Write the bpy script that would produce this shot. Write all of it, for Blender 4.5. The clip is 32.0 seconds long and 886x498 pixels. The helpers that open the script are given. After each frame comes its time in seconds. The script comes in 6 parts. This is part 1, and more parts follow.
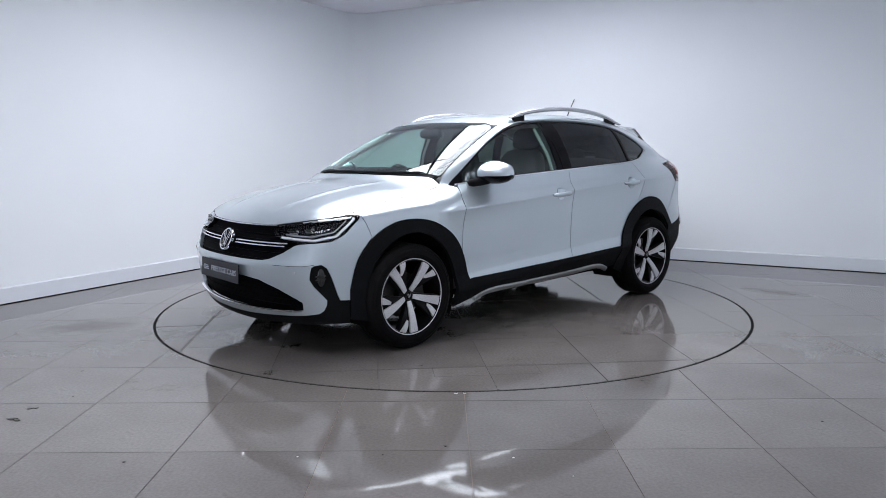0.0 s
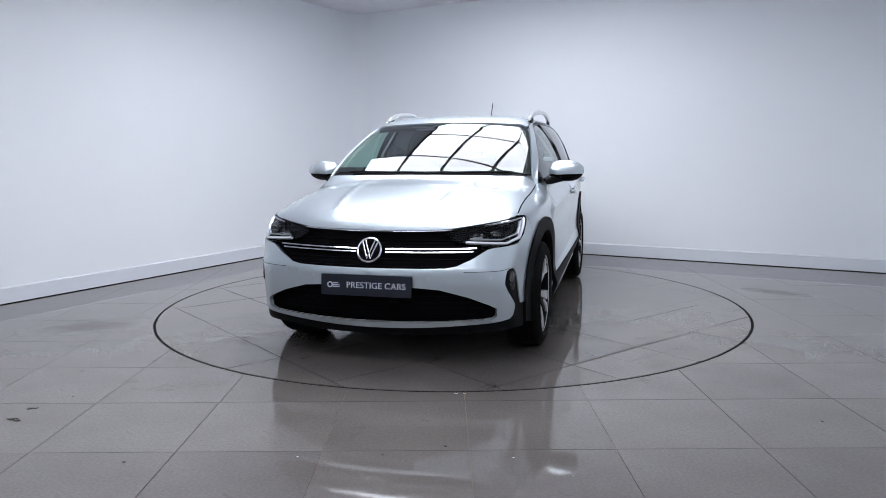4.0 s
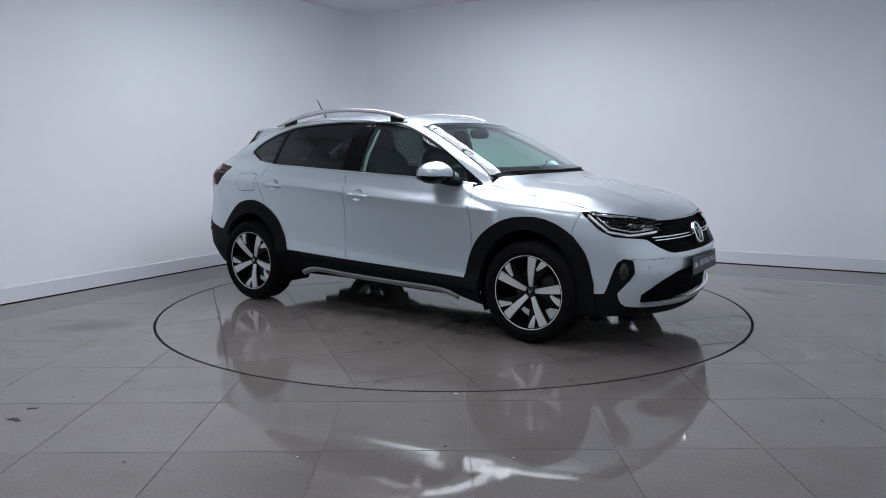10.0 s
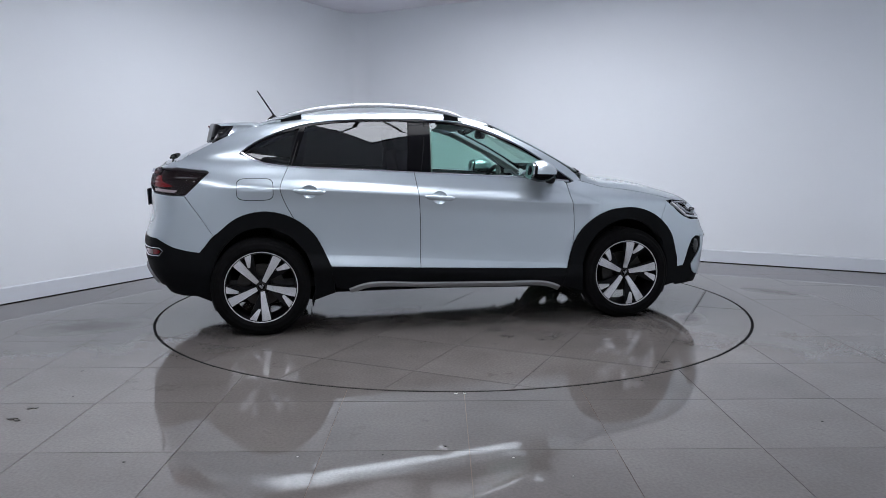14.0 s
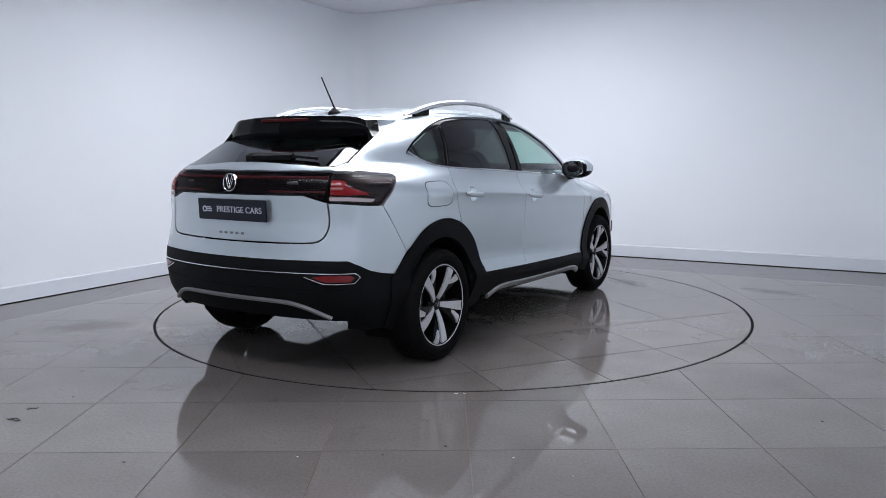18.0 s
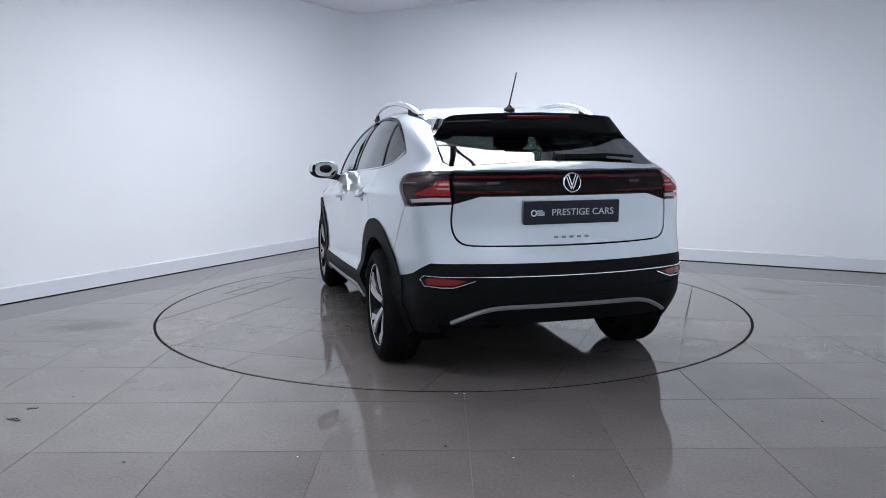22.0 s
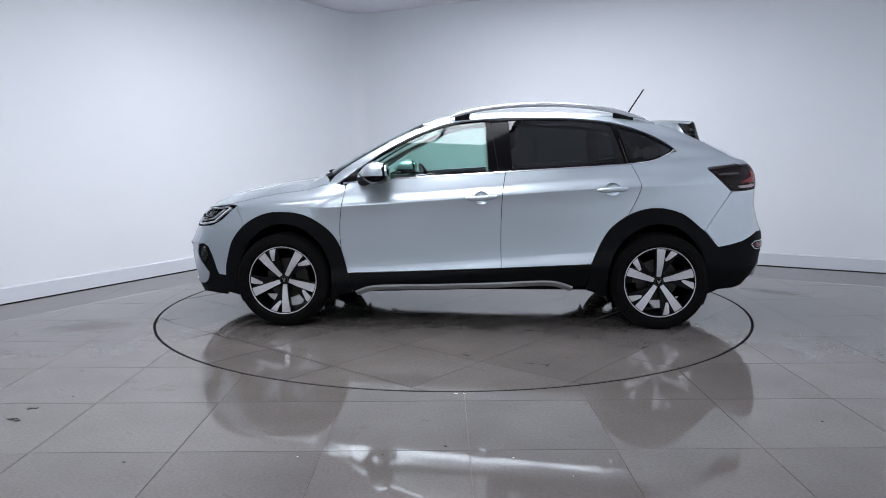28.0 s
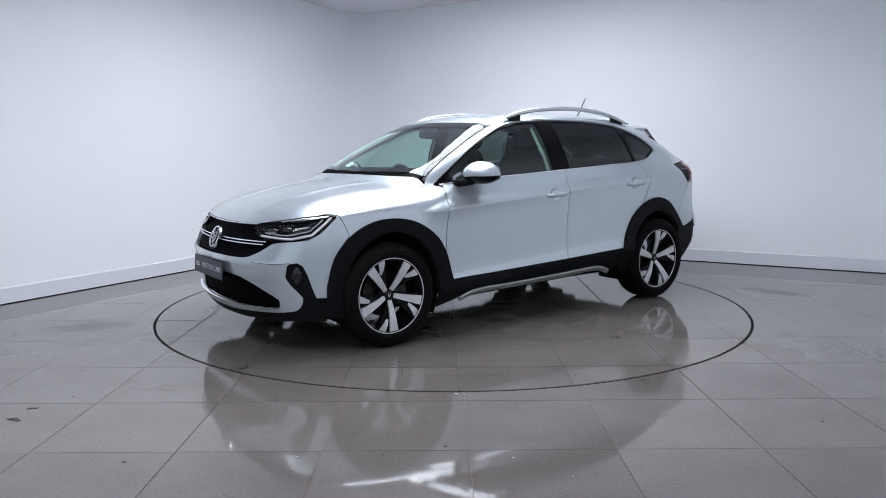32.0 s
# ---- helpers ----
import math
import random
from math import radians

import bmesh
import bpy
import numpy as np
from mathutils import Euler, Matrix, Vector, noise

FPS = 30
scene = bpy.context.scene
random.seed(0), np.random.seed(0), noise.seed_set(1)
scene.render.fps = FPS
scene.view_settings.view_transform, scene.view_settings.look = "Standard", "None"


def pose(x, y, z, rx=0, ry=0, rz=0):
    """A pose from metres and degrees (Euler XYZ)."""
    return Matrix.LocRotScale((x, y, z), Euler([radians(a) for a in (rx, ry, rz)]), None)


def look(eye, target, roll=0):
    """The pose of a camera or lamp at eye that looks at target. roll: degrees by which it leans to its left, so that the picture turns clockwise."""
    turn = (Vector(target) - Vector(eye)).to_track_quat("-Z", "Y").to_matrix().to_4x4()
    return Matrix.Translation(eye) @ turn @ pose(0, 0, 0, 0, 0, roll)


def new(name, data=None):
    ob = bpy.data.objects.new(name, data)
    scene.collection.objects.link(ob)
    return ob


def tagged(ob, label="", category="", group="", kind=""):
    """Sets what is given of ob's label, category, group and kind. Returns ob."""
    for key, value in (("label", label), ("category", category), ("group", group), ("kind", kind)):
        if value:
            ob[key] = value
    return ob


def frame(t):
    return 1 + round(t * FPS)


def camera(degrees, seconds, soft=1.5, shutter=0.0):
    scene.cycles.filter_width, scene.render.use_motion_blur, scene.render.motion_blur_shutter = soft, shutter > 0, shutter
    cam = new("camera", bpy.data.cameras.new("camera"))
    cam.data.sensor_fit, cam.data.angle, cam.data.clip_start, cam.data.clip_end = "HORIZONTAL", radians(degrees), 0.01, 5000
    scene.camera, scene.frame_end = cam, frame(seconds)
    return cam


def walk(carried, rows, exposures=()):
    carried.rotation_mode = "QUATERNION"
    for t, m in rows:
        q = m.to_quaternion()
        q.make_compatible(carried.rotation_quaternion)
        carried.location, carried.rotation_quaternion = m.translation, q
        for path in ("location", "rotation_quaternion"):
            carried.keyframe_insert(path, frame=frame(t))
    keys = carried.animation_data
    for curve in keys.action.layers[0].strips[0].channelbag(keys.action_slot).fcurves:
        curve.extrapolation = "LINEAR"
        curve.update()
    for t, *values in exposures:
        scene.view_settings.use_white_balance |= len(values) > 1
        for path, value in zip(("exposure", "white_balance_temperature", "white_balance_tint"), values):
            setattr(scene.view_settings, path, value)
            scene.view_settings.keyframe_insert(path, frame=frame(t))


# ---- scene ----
cam = camera(61.92, 32.0, soft=0.65)
VIEW = look((0.0, -5.847, 1.2093), (-0.0707, 0.0997, 0.4171), -0.36)
walk(cam, [(0.0, VIEW), (32.0, VIEW)], [(0.0, 0.08), (3.5, 0.08), (5.5, -0.32), (9.5, -0.34), (12.0, -0.19), (17.0, -0.10), (18.5, 0.06), (20.0, 0.07), (24.0, 0.10), (32.0, 0.05)])

# ---- light ----
world = bpy.data.worlds.new("world")
scene.world = world
world.use_nodes = True
world.node_tree.nodes["Background"].inputs[0].default_value = (0.55, 0.6, 0.7, 1)
world.node_tree.nodes["Background"].inputs[1].default_value = 0.05


# ---- materials ----
def material(name, color, rough=0.5, metal=0.0, vary=0.0, scale=8.0, bump=0.0, bump_scale=80.0, coat=0.0, emit=0.0, spread=0.0, spec=0.5, stain=0.0, grain=0.0):
    """A Principled material whose colour and roughness wander at two scales; spread varies it from piece to piece."""
    m = bpy.data.materials.new(name)
    m.use_nodes = True
    nt = m.node_tree
    n, l = nt.nodes, nt.links
    b = n["Principled BSDF"]
    b.inputs["Base Color"].default_value = (*color, 1)
    b.inputs["Roughness"].default_value = rough
    b.inputs["Metallic"].default_value = metal
    b.inputs["Coat Weight"].default_value = coat
    b.inputs["Coat Roughness"].default_value = 0.03
    b.inputs["Specular IOR Level"].default_value = spec
    if emit:
        b.inputs["Emission Color"].default_value = (*color, 1)
        b.inputs["Emission Strength"].default_value = emit
    tc = n.new("ShaderNodeTexCoord")
    if vary or spread:
        big = n.new("ShaderNodeTexNoise")
        big.inputs["Scale"].default_value = scale
        big.inputs["Detail"].default_value = 6
        l.new(tc.outputs["Object"], big.inputs["Vector"])
        hsv = n.new("ShaderNodeHueSaturation")
        hsv.inputs["Color"].default_value = (*color, 1)
        mr = n.new("ShaderNodeMapRange")
        mr.inputs["From Min"].default_value, mr.inputs["From Max"].default_value = 0.25, 0.75
        mr.inputs["To Min"].default_value, mr.inputs["To Max"].default_value = 1 - vary, 1 + vary
        l.new(big.outputs["Fac"], mr.inputs["Value"])
        value = mr.outputs["Result"]
        if spread:
            oi = n.new("ShaderNodeObjectInfo")
            sp = n.new("ShaderNodeMapRange")
            sp.inputs["To Min"].default_value, sp.inputs["To Max"].default_value = 1 - spread, 1 + spread
            l.new(oi.outputs["Random"], sp.inputs["Value"])
            mu = n.new("ShaderNodeMath")
            mu.operation = "MULTIPLY"
            l.new(value, mu.inputs[0])
            l.new(sp.outputs["Result"], mu.inputs[1])
            value = mu.outputs["Value"]
        if stain:
            sn = n.new("ShaderNodeTexNoise")
            sn.inputs["Scale"].default_value, sn.inputs["Detail"].default_value, sn.inputs["Roughness"].default_value = 3.1, 9, 0.72
            sm = n.new("ShaderNodeMapRange")
            sm.inputs["From Min"].default_value, sm.inputs["From Max"].default_value = 0.60, 0.72
            sm.inputs["To Min"].default_value, sm.inputs["To Max"].default_value = 1, 1 - stain
            l.new(tc.outputs["Object"], sn.inputs["Vector"])
            l.new(sn.outputs["Fac"], sm.inputs["Value"])
            mu2 = n.new("ShaderNodeMath")
            mu2.operation = "MULTIPLY"
            l.new(value, mu2.inputs[0])
            l.new(sm.outputs["Result"], mu2.inputs[1])
            value = mu2.outputs["Value"]
        if grain:
            gn = n.new("ShaderNodeTexNoise")
            gn.inputs["Scale"].default_value, gn.inputs["Detail"].default_value = 75, 4
            gm = n.new("ShaderNodeMapRange")
            gm.inputs["From Min"].default_value, gm.inputs["From Max"].default_value = 0.3, 0.7
            gm.inputs["To Min"].default_value, gm.inputs["To Max"].default_value = 1 - grain, 1 + grain
            l.new(tc.outputs["Object"], gn.inputs["Vector"])
            l.new(gn.outputs["Fac"], gm.inputs["Value"])
            mu3 = n.new("ShaderNodeMath")
            mu3.operation = "MULTIPLY"
            l.new(value, mu3.inputs[0])
            l.new(gm.outputs["Result"], mu3.inputs[1])
            value = mu3.outputs["Value"]
        l.new(value, hsv.inputs["Value"])
        l.new(hsv.outputs["Color"], b.inputs["Base Color"])
        rr = n.new("ShaderNodeMapRange")
        rr.inputs["To Min"].default_value, rr.inputs["To Max"].default_value = rough * 0.8, min(1, rough * 1.25)
        fine = n.new("ShaderNodeTexNoise")
        fine.inputs["Scale"].default_value = scale * 7
        fine.inputs["Detail"].default_value = 5
        l.new(tc.outputs["Object"], fine.inputs["Vector"])
        l.new(fine.outputs["Fac"], rr.inputs["Value"])
        l.new(rr.outputs["Result"], b.inputs["Roughness"])
    if bump:
        bn = n.new("ShaderNodeTexNoise")
        bn.inputs["Scale"].default_value = bump_scale
        bn.inputs["Detail"].default_value = 3
        l.new(tc.outputs["Object"], bn.inputs["Vector"])
        bp = n.new("ShaderNodeBump")
        bp.inputs["Strength"].default_value = bump
        bp.inputs["Distance"].default_value = 0.002
        l.new(bn.outputs["Fac"], bp.inputs["Height"])
        l.new(bp.outputs["Normal"], b.inputs["Normal"])
    return m


def glass(name, tint, gloss=0.09, rim=1.0):
    """A pane: tinted see-through with a Fresnel gloss on it."""
    m = bpy.data.materials.new(name)
    m.use_nodes = True
    nt = m.node_tree
    n, l = nt.nodes, nt.links
    out = n["Material Output"]
    n.remove(n["Principled BSDF"])
    tr = n.new("ShaderNodeBsdfTransparent")
    tr.inputs["Color"].default_value = (*tint, 1)
    gl = n.new("ShaderNodeBsdfGlossy")
    gl.inputs["Roughness"].default_value = 0.02
    gl.inputs["Color"].default_value = (0.95, 0.97, 1, 1)
    lw = n.new("ShaderNodeLayerWeight")
    lw.inputs["Blend"].default_value = 0.5
    pw = n.new("ShaderNodeMath")
    pw.operation = "POWER"
    pw.inputs[1].default_value = 4.5
    l.new(lw.outputs["Facing"], pw.inputs[0])
    ma = n.new("ShaderNodeMath")
    ma.operation = "MULTIPLY_ADD"
    ma.inputs[1].default_value, ma.inputs[2].default_value = rim - gloss, gloss
    l.new(pw.outputs["Value"], ma.inputs[0])
    mix = n.new("ShaderNodeMixShader")
    l.new(ma.outputs["Value"], mix.inputs["Fac"])
    l.new(tr.outputs["BSDF"], mix.inputs[1])
    l.new(gl.outputs["BSDF"], mix.inputs[2])
    l.new(mix.outputs["Shader"], out.inputs["Surface"])
    return m


PAINT = material("silver_paint", (0.505, 0.572, 0.617), 0.32, 0.71, 0.012, 3, coat=1.0)
PAINT.node_tree.nodes["Principled BSDF"].inputs["Coat IOR"].default_value = 1.6
BLACK = material("black_plastic", (0.0055, 0.006, 0.007), 0.55, 0, 0.12, 20, 0.25, 700, spec=0.08)
GLOSS = material("gloss_black", (0.004, 0.004, 0.005), 0.10, 0, spec=0.08)
PIANO = material("piano_black", (0.004, 0.004, 0.005), 0.05, 0, spec=0.5)
MESH_BLACK = material("grille_black", (0.003, 0.003, 0.004), 0.6, 0, spec=0.02)
CHROME = material("chrome", (0.82, 0.84, 0.87), 0.10, 1.0)
SILL_SILVER = material("brushed_sill_silver", (0.30, 0.305, 0.315), 0.36, 0.7, 0.04, 30)
SATIN = material("satin_silver", (0.55, 0.57, 0.60), 0.32, 0.8, 0.03, 30)
RUBBER = material("tyre_rubber", (0.0055, 0.0055, 0.006), 0.75, 0, 0.2, 25, 0.3, 300, spec=0.08)
ALLOY = material("machined_alloy", (0.62, 0.63, 0.65), 0.28, 0.3, 0.03, 40)
ALLOY_BLACK = material("black_alloy", (0.004, 0.004, 0.005), 0.4, 0.0, spec=0.14)
STEEL = material("brake_steel", (0.05, 0.048, 0.046), 0.45, 0.8, 0.15, 40)
TRIM = material("cabin_trim", (0.022, 0.023, 0.026), 0.7, 0, 0.1, 30, 0.3, 500)
CLOTH = material("seat_cloth", (0.026, 0.027, 0.030), 0.9, 0, 0.2, 60, 0.5, 900)
LINER = material("headliner_cloth", (0.42, 0.42, 0.41), 0.95, 0, 0.05, 40, 0.3, 900)
SCREEN_GLASS = glass("windscreen_glass", (0.70, 0.86, 0.80), 0.075)
SIDE_GLASS = glass("side_glass", (0.60, 0.82, 0.75), 0.06)
DARK_GLASS = glass("privacy_glass", (0.085, 0.10, 0.096), 0.055)
LENS = glass("lamp_lens", (0.90, 0.92, 0.94), 0.03, 0.2)
SMOKED = glass("smoked_lens", (0.50, 0.46, 0.48), 0.010, 0.08)
RED_LENS = material("red_lens", (0.16, 0.007, 0.010), 0.2, 0, coat=0.5)
DIM_RED = material("smoked_red_lens", (0.07, 0.006, 0.008), 0.6, 0, spec=0.1)
WHITE_LENS = material("clear_lens", (0.62, 0.63, 0.65), 0.15, 0.3, coat=1.0)
PLATE = material("navy_plate", (0.011, 0.013, 0.022), 0.35, 0, spec=0.25)
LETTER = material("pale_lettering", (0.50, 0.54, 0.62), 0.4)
WALL = material("white_wall", (0.835, 0.865, 0.90), 0.75, 0, 0.02, 0.7, 0.06, 40)
SKIRT = material("skirting_paint", (0.70, 0.73, 0.78), 0.45, 0, 0.02, 2)
CEILING = material("ceiling_panel", (0.82, 0.81, 0.88), 0.8, 0, 0.03, 3)
TILE = material("grey_tile", (0.153, 0.139, 0.132), 0.040, 0, 0.12, 2.2, 0.010, 30, spread=0.06, spec=0.60, stain=0.35, grain=0.10)
DISC_TILE = material("grey_disc_tile", (0.150, 0.136, 0.129), 0.065, 0, 0.16, 2.2, 0.012, 30, spread=0.07, spec=0.46, stain=0.5, grain=0.12)
GROUT = material("dark_grout", (0.15, 0.11, 0.085), 0.9, 0, 0.3, 6)
DARK = material("dark_void", (0.005, 0.005, 0.006), 0.9, spec=0.1)
PANEL_LIGHT = material("light_panel", (0.955, 0.975, 1.05), 0.5, emit=8.3)
BAR = material("dark_bar", (0.03, 0.03, 0.035), 0.5)
SEAM = material("dark_seam", (0.022, 0.018, 0.015), 0.7, 0, 0.4, 15)
PALE = material("pale_dust", (0.55, 0.53, 0.50), 0.9)


# ---- mesh helpers ----
def link_mesh(name, verts, faces, mat, parent=None, label="", smooth=False, normals=None):
    me = bpy.data.meshes.new(name)
    me.from_pydata([tuple(map(float, v)) for v in verts], [], faces)
    me.materials.append(mat)
    if smooth:
        me.polygons.foreach_set("use_smooth", [True] * len(me.polygons))
    if normals is not None:
        me.normals_split_custom_set_from_vertices([tuple(map(float, v)) for v in normals])
    ob = new(name, me)
    if parent is not None:
        ob.parent = parent
    if label:
        ob["label"] = label
    return ob


def part(name, bm, mat, parent=None, label="", smooth=True):
    me = bpy.data.meshes.new(name)
    bm.to_mesh(me)
    bm.free()
    me.materials.append(mat)
    if smooth:
        me.polygons.foreach_set("use_smooth", [True] * len(me.polygons))
        me.set_sharp_from_angle(angle=radians(38))
    ob = new(name, me)
    if parent is not None:
        ob.parent = parent
    if label:
        ob["label"] = label
    return ob


def box(bm, lo, hi, bevel=0.0, m=None, seg=2):
    """A box from corner to corner, with rounded edges."""
    size = [h - a for a, h in zip(lo, hi)]
    mid = [(h + a) / 2 for a, h in zip(lo, hi)]
    made = bmesh.ops.create_cube(bm, size=1, matrix=Matrix.LocRotScale(mid, None, size))
    verts = made["verts"]
    if bevel:
        edges = list({e for v in verts for e in v.link_edges})
        verts = bmesh.ops.bevel(bm, geom=edges, offset=bevel, segments=seg, affect="EDGES", clamp_overlap=True)["verts"]
    if m is not None:
        bmesh.ops.transform(bm, matrix=m, verts=verts)
    return bm


def lathe(bm, profile, m=None, seg=48, close=False):
    """Turns a profile of (radius, height) round the local z axis."""
    rings = []
    for r, h in profile:
        rings.append([bm.verts.new((r * math.cos(a), r * math.sin(a), h)) for a in [2 * math.pi * i / seg for i in range(seg)]])
    pairs = list(zip(rings, rings[1:])) + ([(rings[-1], rings[0])] if close else [])
    for a, b in pairs:
        for i in range(seg):
            j = (i + 1) % seg
            bm.faces.new((a[i], a[j], b[j], b[i]))
    if m is not None:
        bmesh.ops.transform(bm, matrix=m, verts=[v for r in rings for v in r])
    return rings


def lathe_bm(profile, seg=48, m=None):
    bm = bmesh.new()
    lathe(bm, profile, m, seg)
    bmesh.ops.remove_doubles(bm, verts=bm.verts, dist=1e-5)
    bmesh.ops.recalc_face_normals(bm, faces=bm.faces)
    return bm


def prism(bm, outline, z0, z1, m=None):
    """An upright prism over a flat outline."""
    a = [bm.verts.new((x, y, z0)) for x, y in outline]
    b = [bm.verts.new((x, y, z1)) for x, y in outline]
    n = len(a)
    faces = [bm.faces.new(b), bm.faces.new(a[::-1])]
    faces += [bm.faces.new((a[i], a[(i + 1) % n], b[(i + 1) % n], b[i])) for i in range(n)]
    if m is not None:
        bmesh.ops.transform(bm, matrix=m, verts=a + b)
    return a + b


def tube(bm, path, radius, seg=10):
    """A round bar along a path of points; radius may be a list."""
    path = [Vector(p) for p in path]
    rad = radius if isinstance(radius, (list, tuple)) else [radius] * len(path)
    rings = []
    for i, p in enumerate(path):
        d = (path[min(i + 1, len(path) - 1)] - path[max(i - 1, 0)]).normalized()
        side = d.cross(Vector((0, 0, 1)) if abs(d.z) < 0.95 else Vector((1, 0, 0))).normalized()
        up = side.cross(d)
        rings.append([bm.verts.new(p + rad[i] * (math.cos(a) * side + math.sin(a) * up)) for a in [2 * math.pi * k / seg for k in range(seg)]])
    for a, b in zip(rings, rings[1:]):
        for i in range(seg):
            j = (i + 1) % seg
            bm.faces.new((a[i], a[j], b[j], b[i]))
    bm.faces.new(rings[0][::-1])
    bm.faces.new(rings[-1])
    return bm


def inside(poly, pts):
    """Which points lie inside a closed polygon (even-odd)."""
    x, y = pts[:, 0], pts[:, 1]
    hit = np.zeros(len(pts), bool)
    n = len(poly)
    for i in range(n):
        (x1, y1), (x2, y2) = poly[i], poly[(i + 1) % n]
        if y1 == y2:
            continue
        cross = (y1 > y) != (y2 > y)
        hit ^= cross & (x < (x2 - x1) * (y - y1) / (y2 - y1) + x1)
    return hit


def spline(pts, n=8, closed=False):
    """A smooth line through the points (centripetal Catmull-Rom), n pieces a span."""
    p = np.array(pts, float)
    m = len(p)
    out = []
    for i in range(m if closed else m - 1):
        if closed:
            a, b, c, d = p[(i - 1) % m], p[i], p[(i + 1) % m], p[(i + 2) % m]
        else:
            b, c = p[i], p[i + 1]
            a = p[i - 1] if i else 2 * b - c
            d = p[i + 2] if i + 2 < m else 2 * c - b
        ks = [max(np.linalg.norm(v) ** 0.5, 1e-6) for v in (b - a, c - b, d - c)]
        m1 = ((b - a) / ks[0] - (c - a) / (ks[0] + ks[1]) + (c - b) / ks[1]) * ks[1]
        m2 = ((c - b) / ks[1] - (d - b) / (ks[1] + ks[2]) + (d - c) / ks[2]) * ks[1]
        for t in np.linspace(0, 1, n, endpoint=False):
            out.append((2 * t**3 - 3 * t**2 + 1) * b + (t**3 - 2 * t**2 + t) * m1 + (3 * t**2 - 2 * t**3) * c + (t**3 - t**2) * m2)
    if not closed:
        out.append(p[-1])
    return np.array(out)


from mathutils.geometry import delaunay_2d_cdt


def fill(loops, step, lines=()):
    """Triangles inside the first loop and outside the others, with a grid of points between."""
    pts, edges, keep = [], [], []
    for lp in loops:
        k = len(pts)
        pts += [tuple(p) for p in lp]
        edges += [(k + i, k + (i + 1) % len(lp)) for i in range(len(lp))]
    outer = np.array(loops[0])
    lo, hi = outer.min(0), outer.max(0)
    if step:
        gx, gy = np.meshgrid(np.arange(lo[0] + step / 2, hi[0], step), np.arange(lo[1] + step / 2, hi[1], step))
        gx[::2] += step / 2
        g = np.c_[gx.ravel(), gy.ravel()]
        ok = inside(outer, g) if len(g) else np.zeros(0, bool)
        for lp in loops[1:]:
            ok &= ~inside(lp, g)
        g = g[ok]
        if len(g):
            line = np.array(pts)
            near = np.array([np.min(np.hypot(*(line - q).T)) for q in g])
            g = g[near > step * 0.35]
            pts += [tuple(p) for p in g]
    for ln in lines:
        ln = np.asarray(ln, float)
        ok = inside(outer, ln)
        for lp in loops[1:]:
            ok &= ~inside(lp, ln)
        edge_pts = np.array([q for lp in loops for q in lp])
        ok &= np.array([np.min(np.hypot(*(edge_pts - q).T)) > 0.006 for q in ln])
        for i in range(len(ln)):
            if ok[i]:
                pts.append(tuple(ln[i]))
                if i and ok[i - 1]:
                    edges.append((len(pts) - 2, len(pts) - 1))
    out = delaunay_2d_cdt([Vector(p) for p in pts], edges, [], 0, 1e-7)
    v = np.array([tuple(p) for p in out[0]])
    tris = [tuple(f) for f in out[2]]
    cen = np.array([v[list(f)].mean(0) for f in tris])
    ok = inside(outer, cen)
    for lp in loops[1:]:
        ok &= ~inside(lp, cen)
    tris = [f for f, k in zip(tris, ok) if k]
    fixed = []
    for f in tris:
        a, b, c = v[f[0]], v[f[1]], v[f[2]]
        area = (b[0] - a[0]) * (c[1] - a[1]) - (b[1] - a[1]) * (c[0] - a[0])
        if abs(area) > 1e-10:
            fixed.append(f if area > 0 else f[::-1])
    return v, fixed


# ---- room ----
ROOM_H = 3.0
TURN_R = 2.239
CORNER = Vector((-1.27, 4.25, 0))
LEFT_DIR = Vector((-0.481, -0.877, 0))
RIGHT_DIR = Vector((0.879, -0.476, 0))


def wall(name, a, b, h, thick=0.12, label=""):
    """An upright wall from a to b; the room lies to the right of that way."""
    a, b = Vector(a), Vector(b)
    d = (b - a).normalized()
    n = Vector((-d.y, d.x, 0)) * thick
    bm = bmesh.new()
    prism(bm, [(p.x, p.y) for p in (a, b, b + n, a + n)], -0.05, h)
    bmesh.ops.recalc_face_normals(bm, faces=bm.faces)
    return tagged(part(name, bm, WALL, smooth=False), label, "wall", kind="structure")


def skirting(name, path):
    """A skirting board along a wall path; room side to the left of the way."""
    n = len(path)
    profile = [(0.0, 0.007), (0.014, 0.007), (0.014, 0.128), (0.008, 0.135), (0.0, 0.137)]
    offs = []
    for i, p in enumerate(path):
        d = (path[min(i + 1, n - 1)] - path[max(i - 1, 0)]).normalized()
        offs.append(Vector((-d.y, d.x, 0)))
    verts = [p + o * (a + 0.001) + Vector((0, 0, z + 0.001)) for p, o in zip(path, offs) for a, z in profile]
    k = len(profile)
    faces = [(i * k + j, (i + 1) * k + j, (i + 1) * k + j + 1, i * k + j + 1) for i in range(n - 1) for j in range(k - 1)]
    ob = link_mesh(name, verts, faces, SKIRT)
    gap_v = [p + o * a + Vector((0, 0, z)) for p, o in zip(path, offs) for a, z in ((0.016, 0.0004), (0.002, 0.0004), (0.002, 0.009))]
    link_mesh("shadow_gap", gap_v, [(i * 3 + j, (i + 1) * 3 + j, (i + 1) * 3 + j + 1, i * 3 + j + 1) for i in range(n - 1) for j in range(2)], DARK, ob)
    return tagged(ob, "low white-painted skirting board along the wall", "skirting", kind="structure")


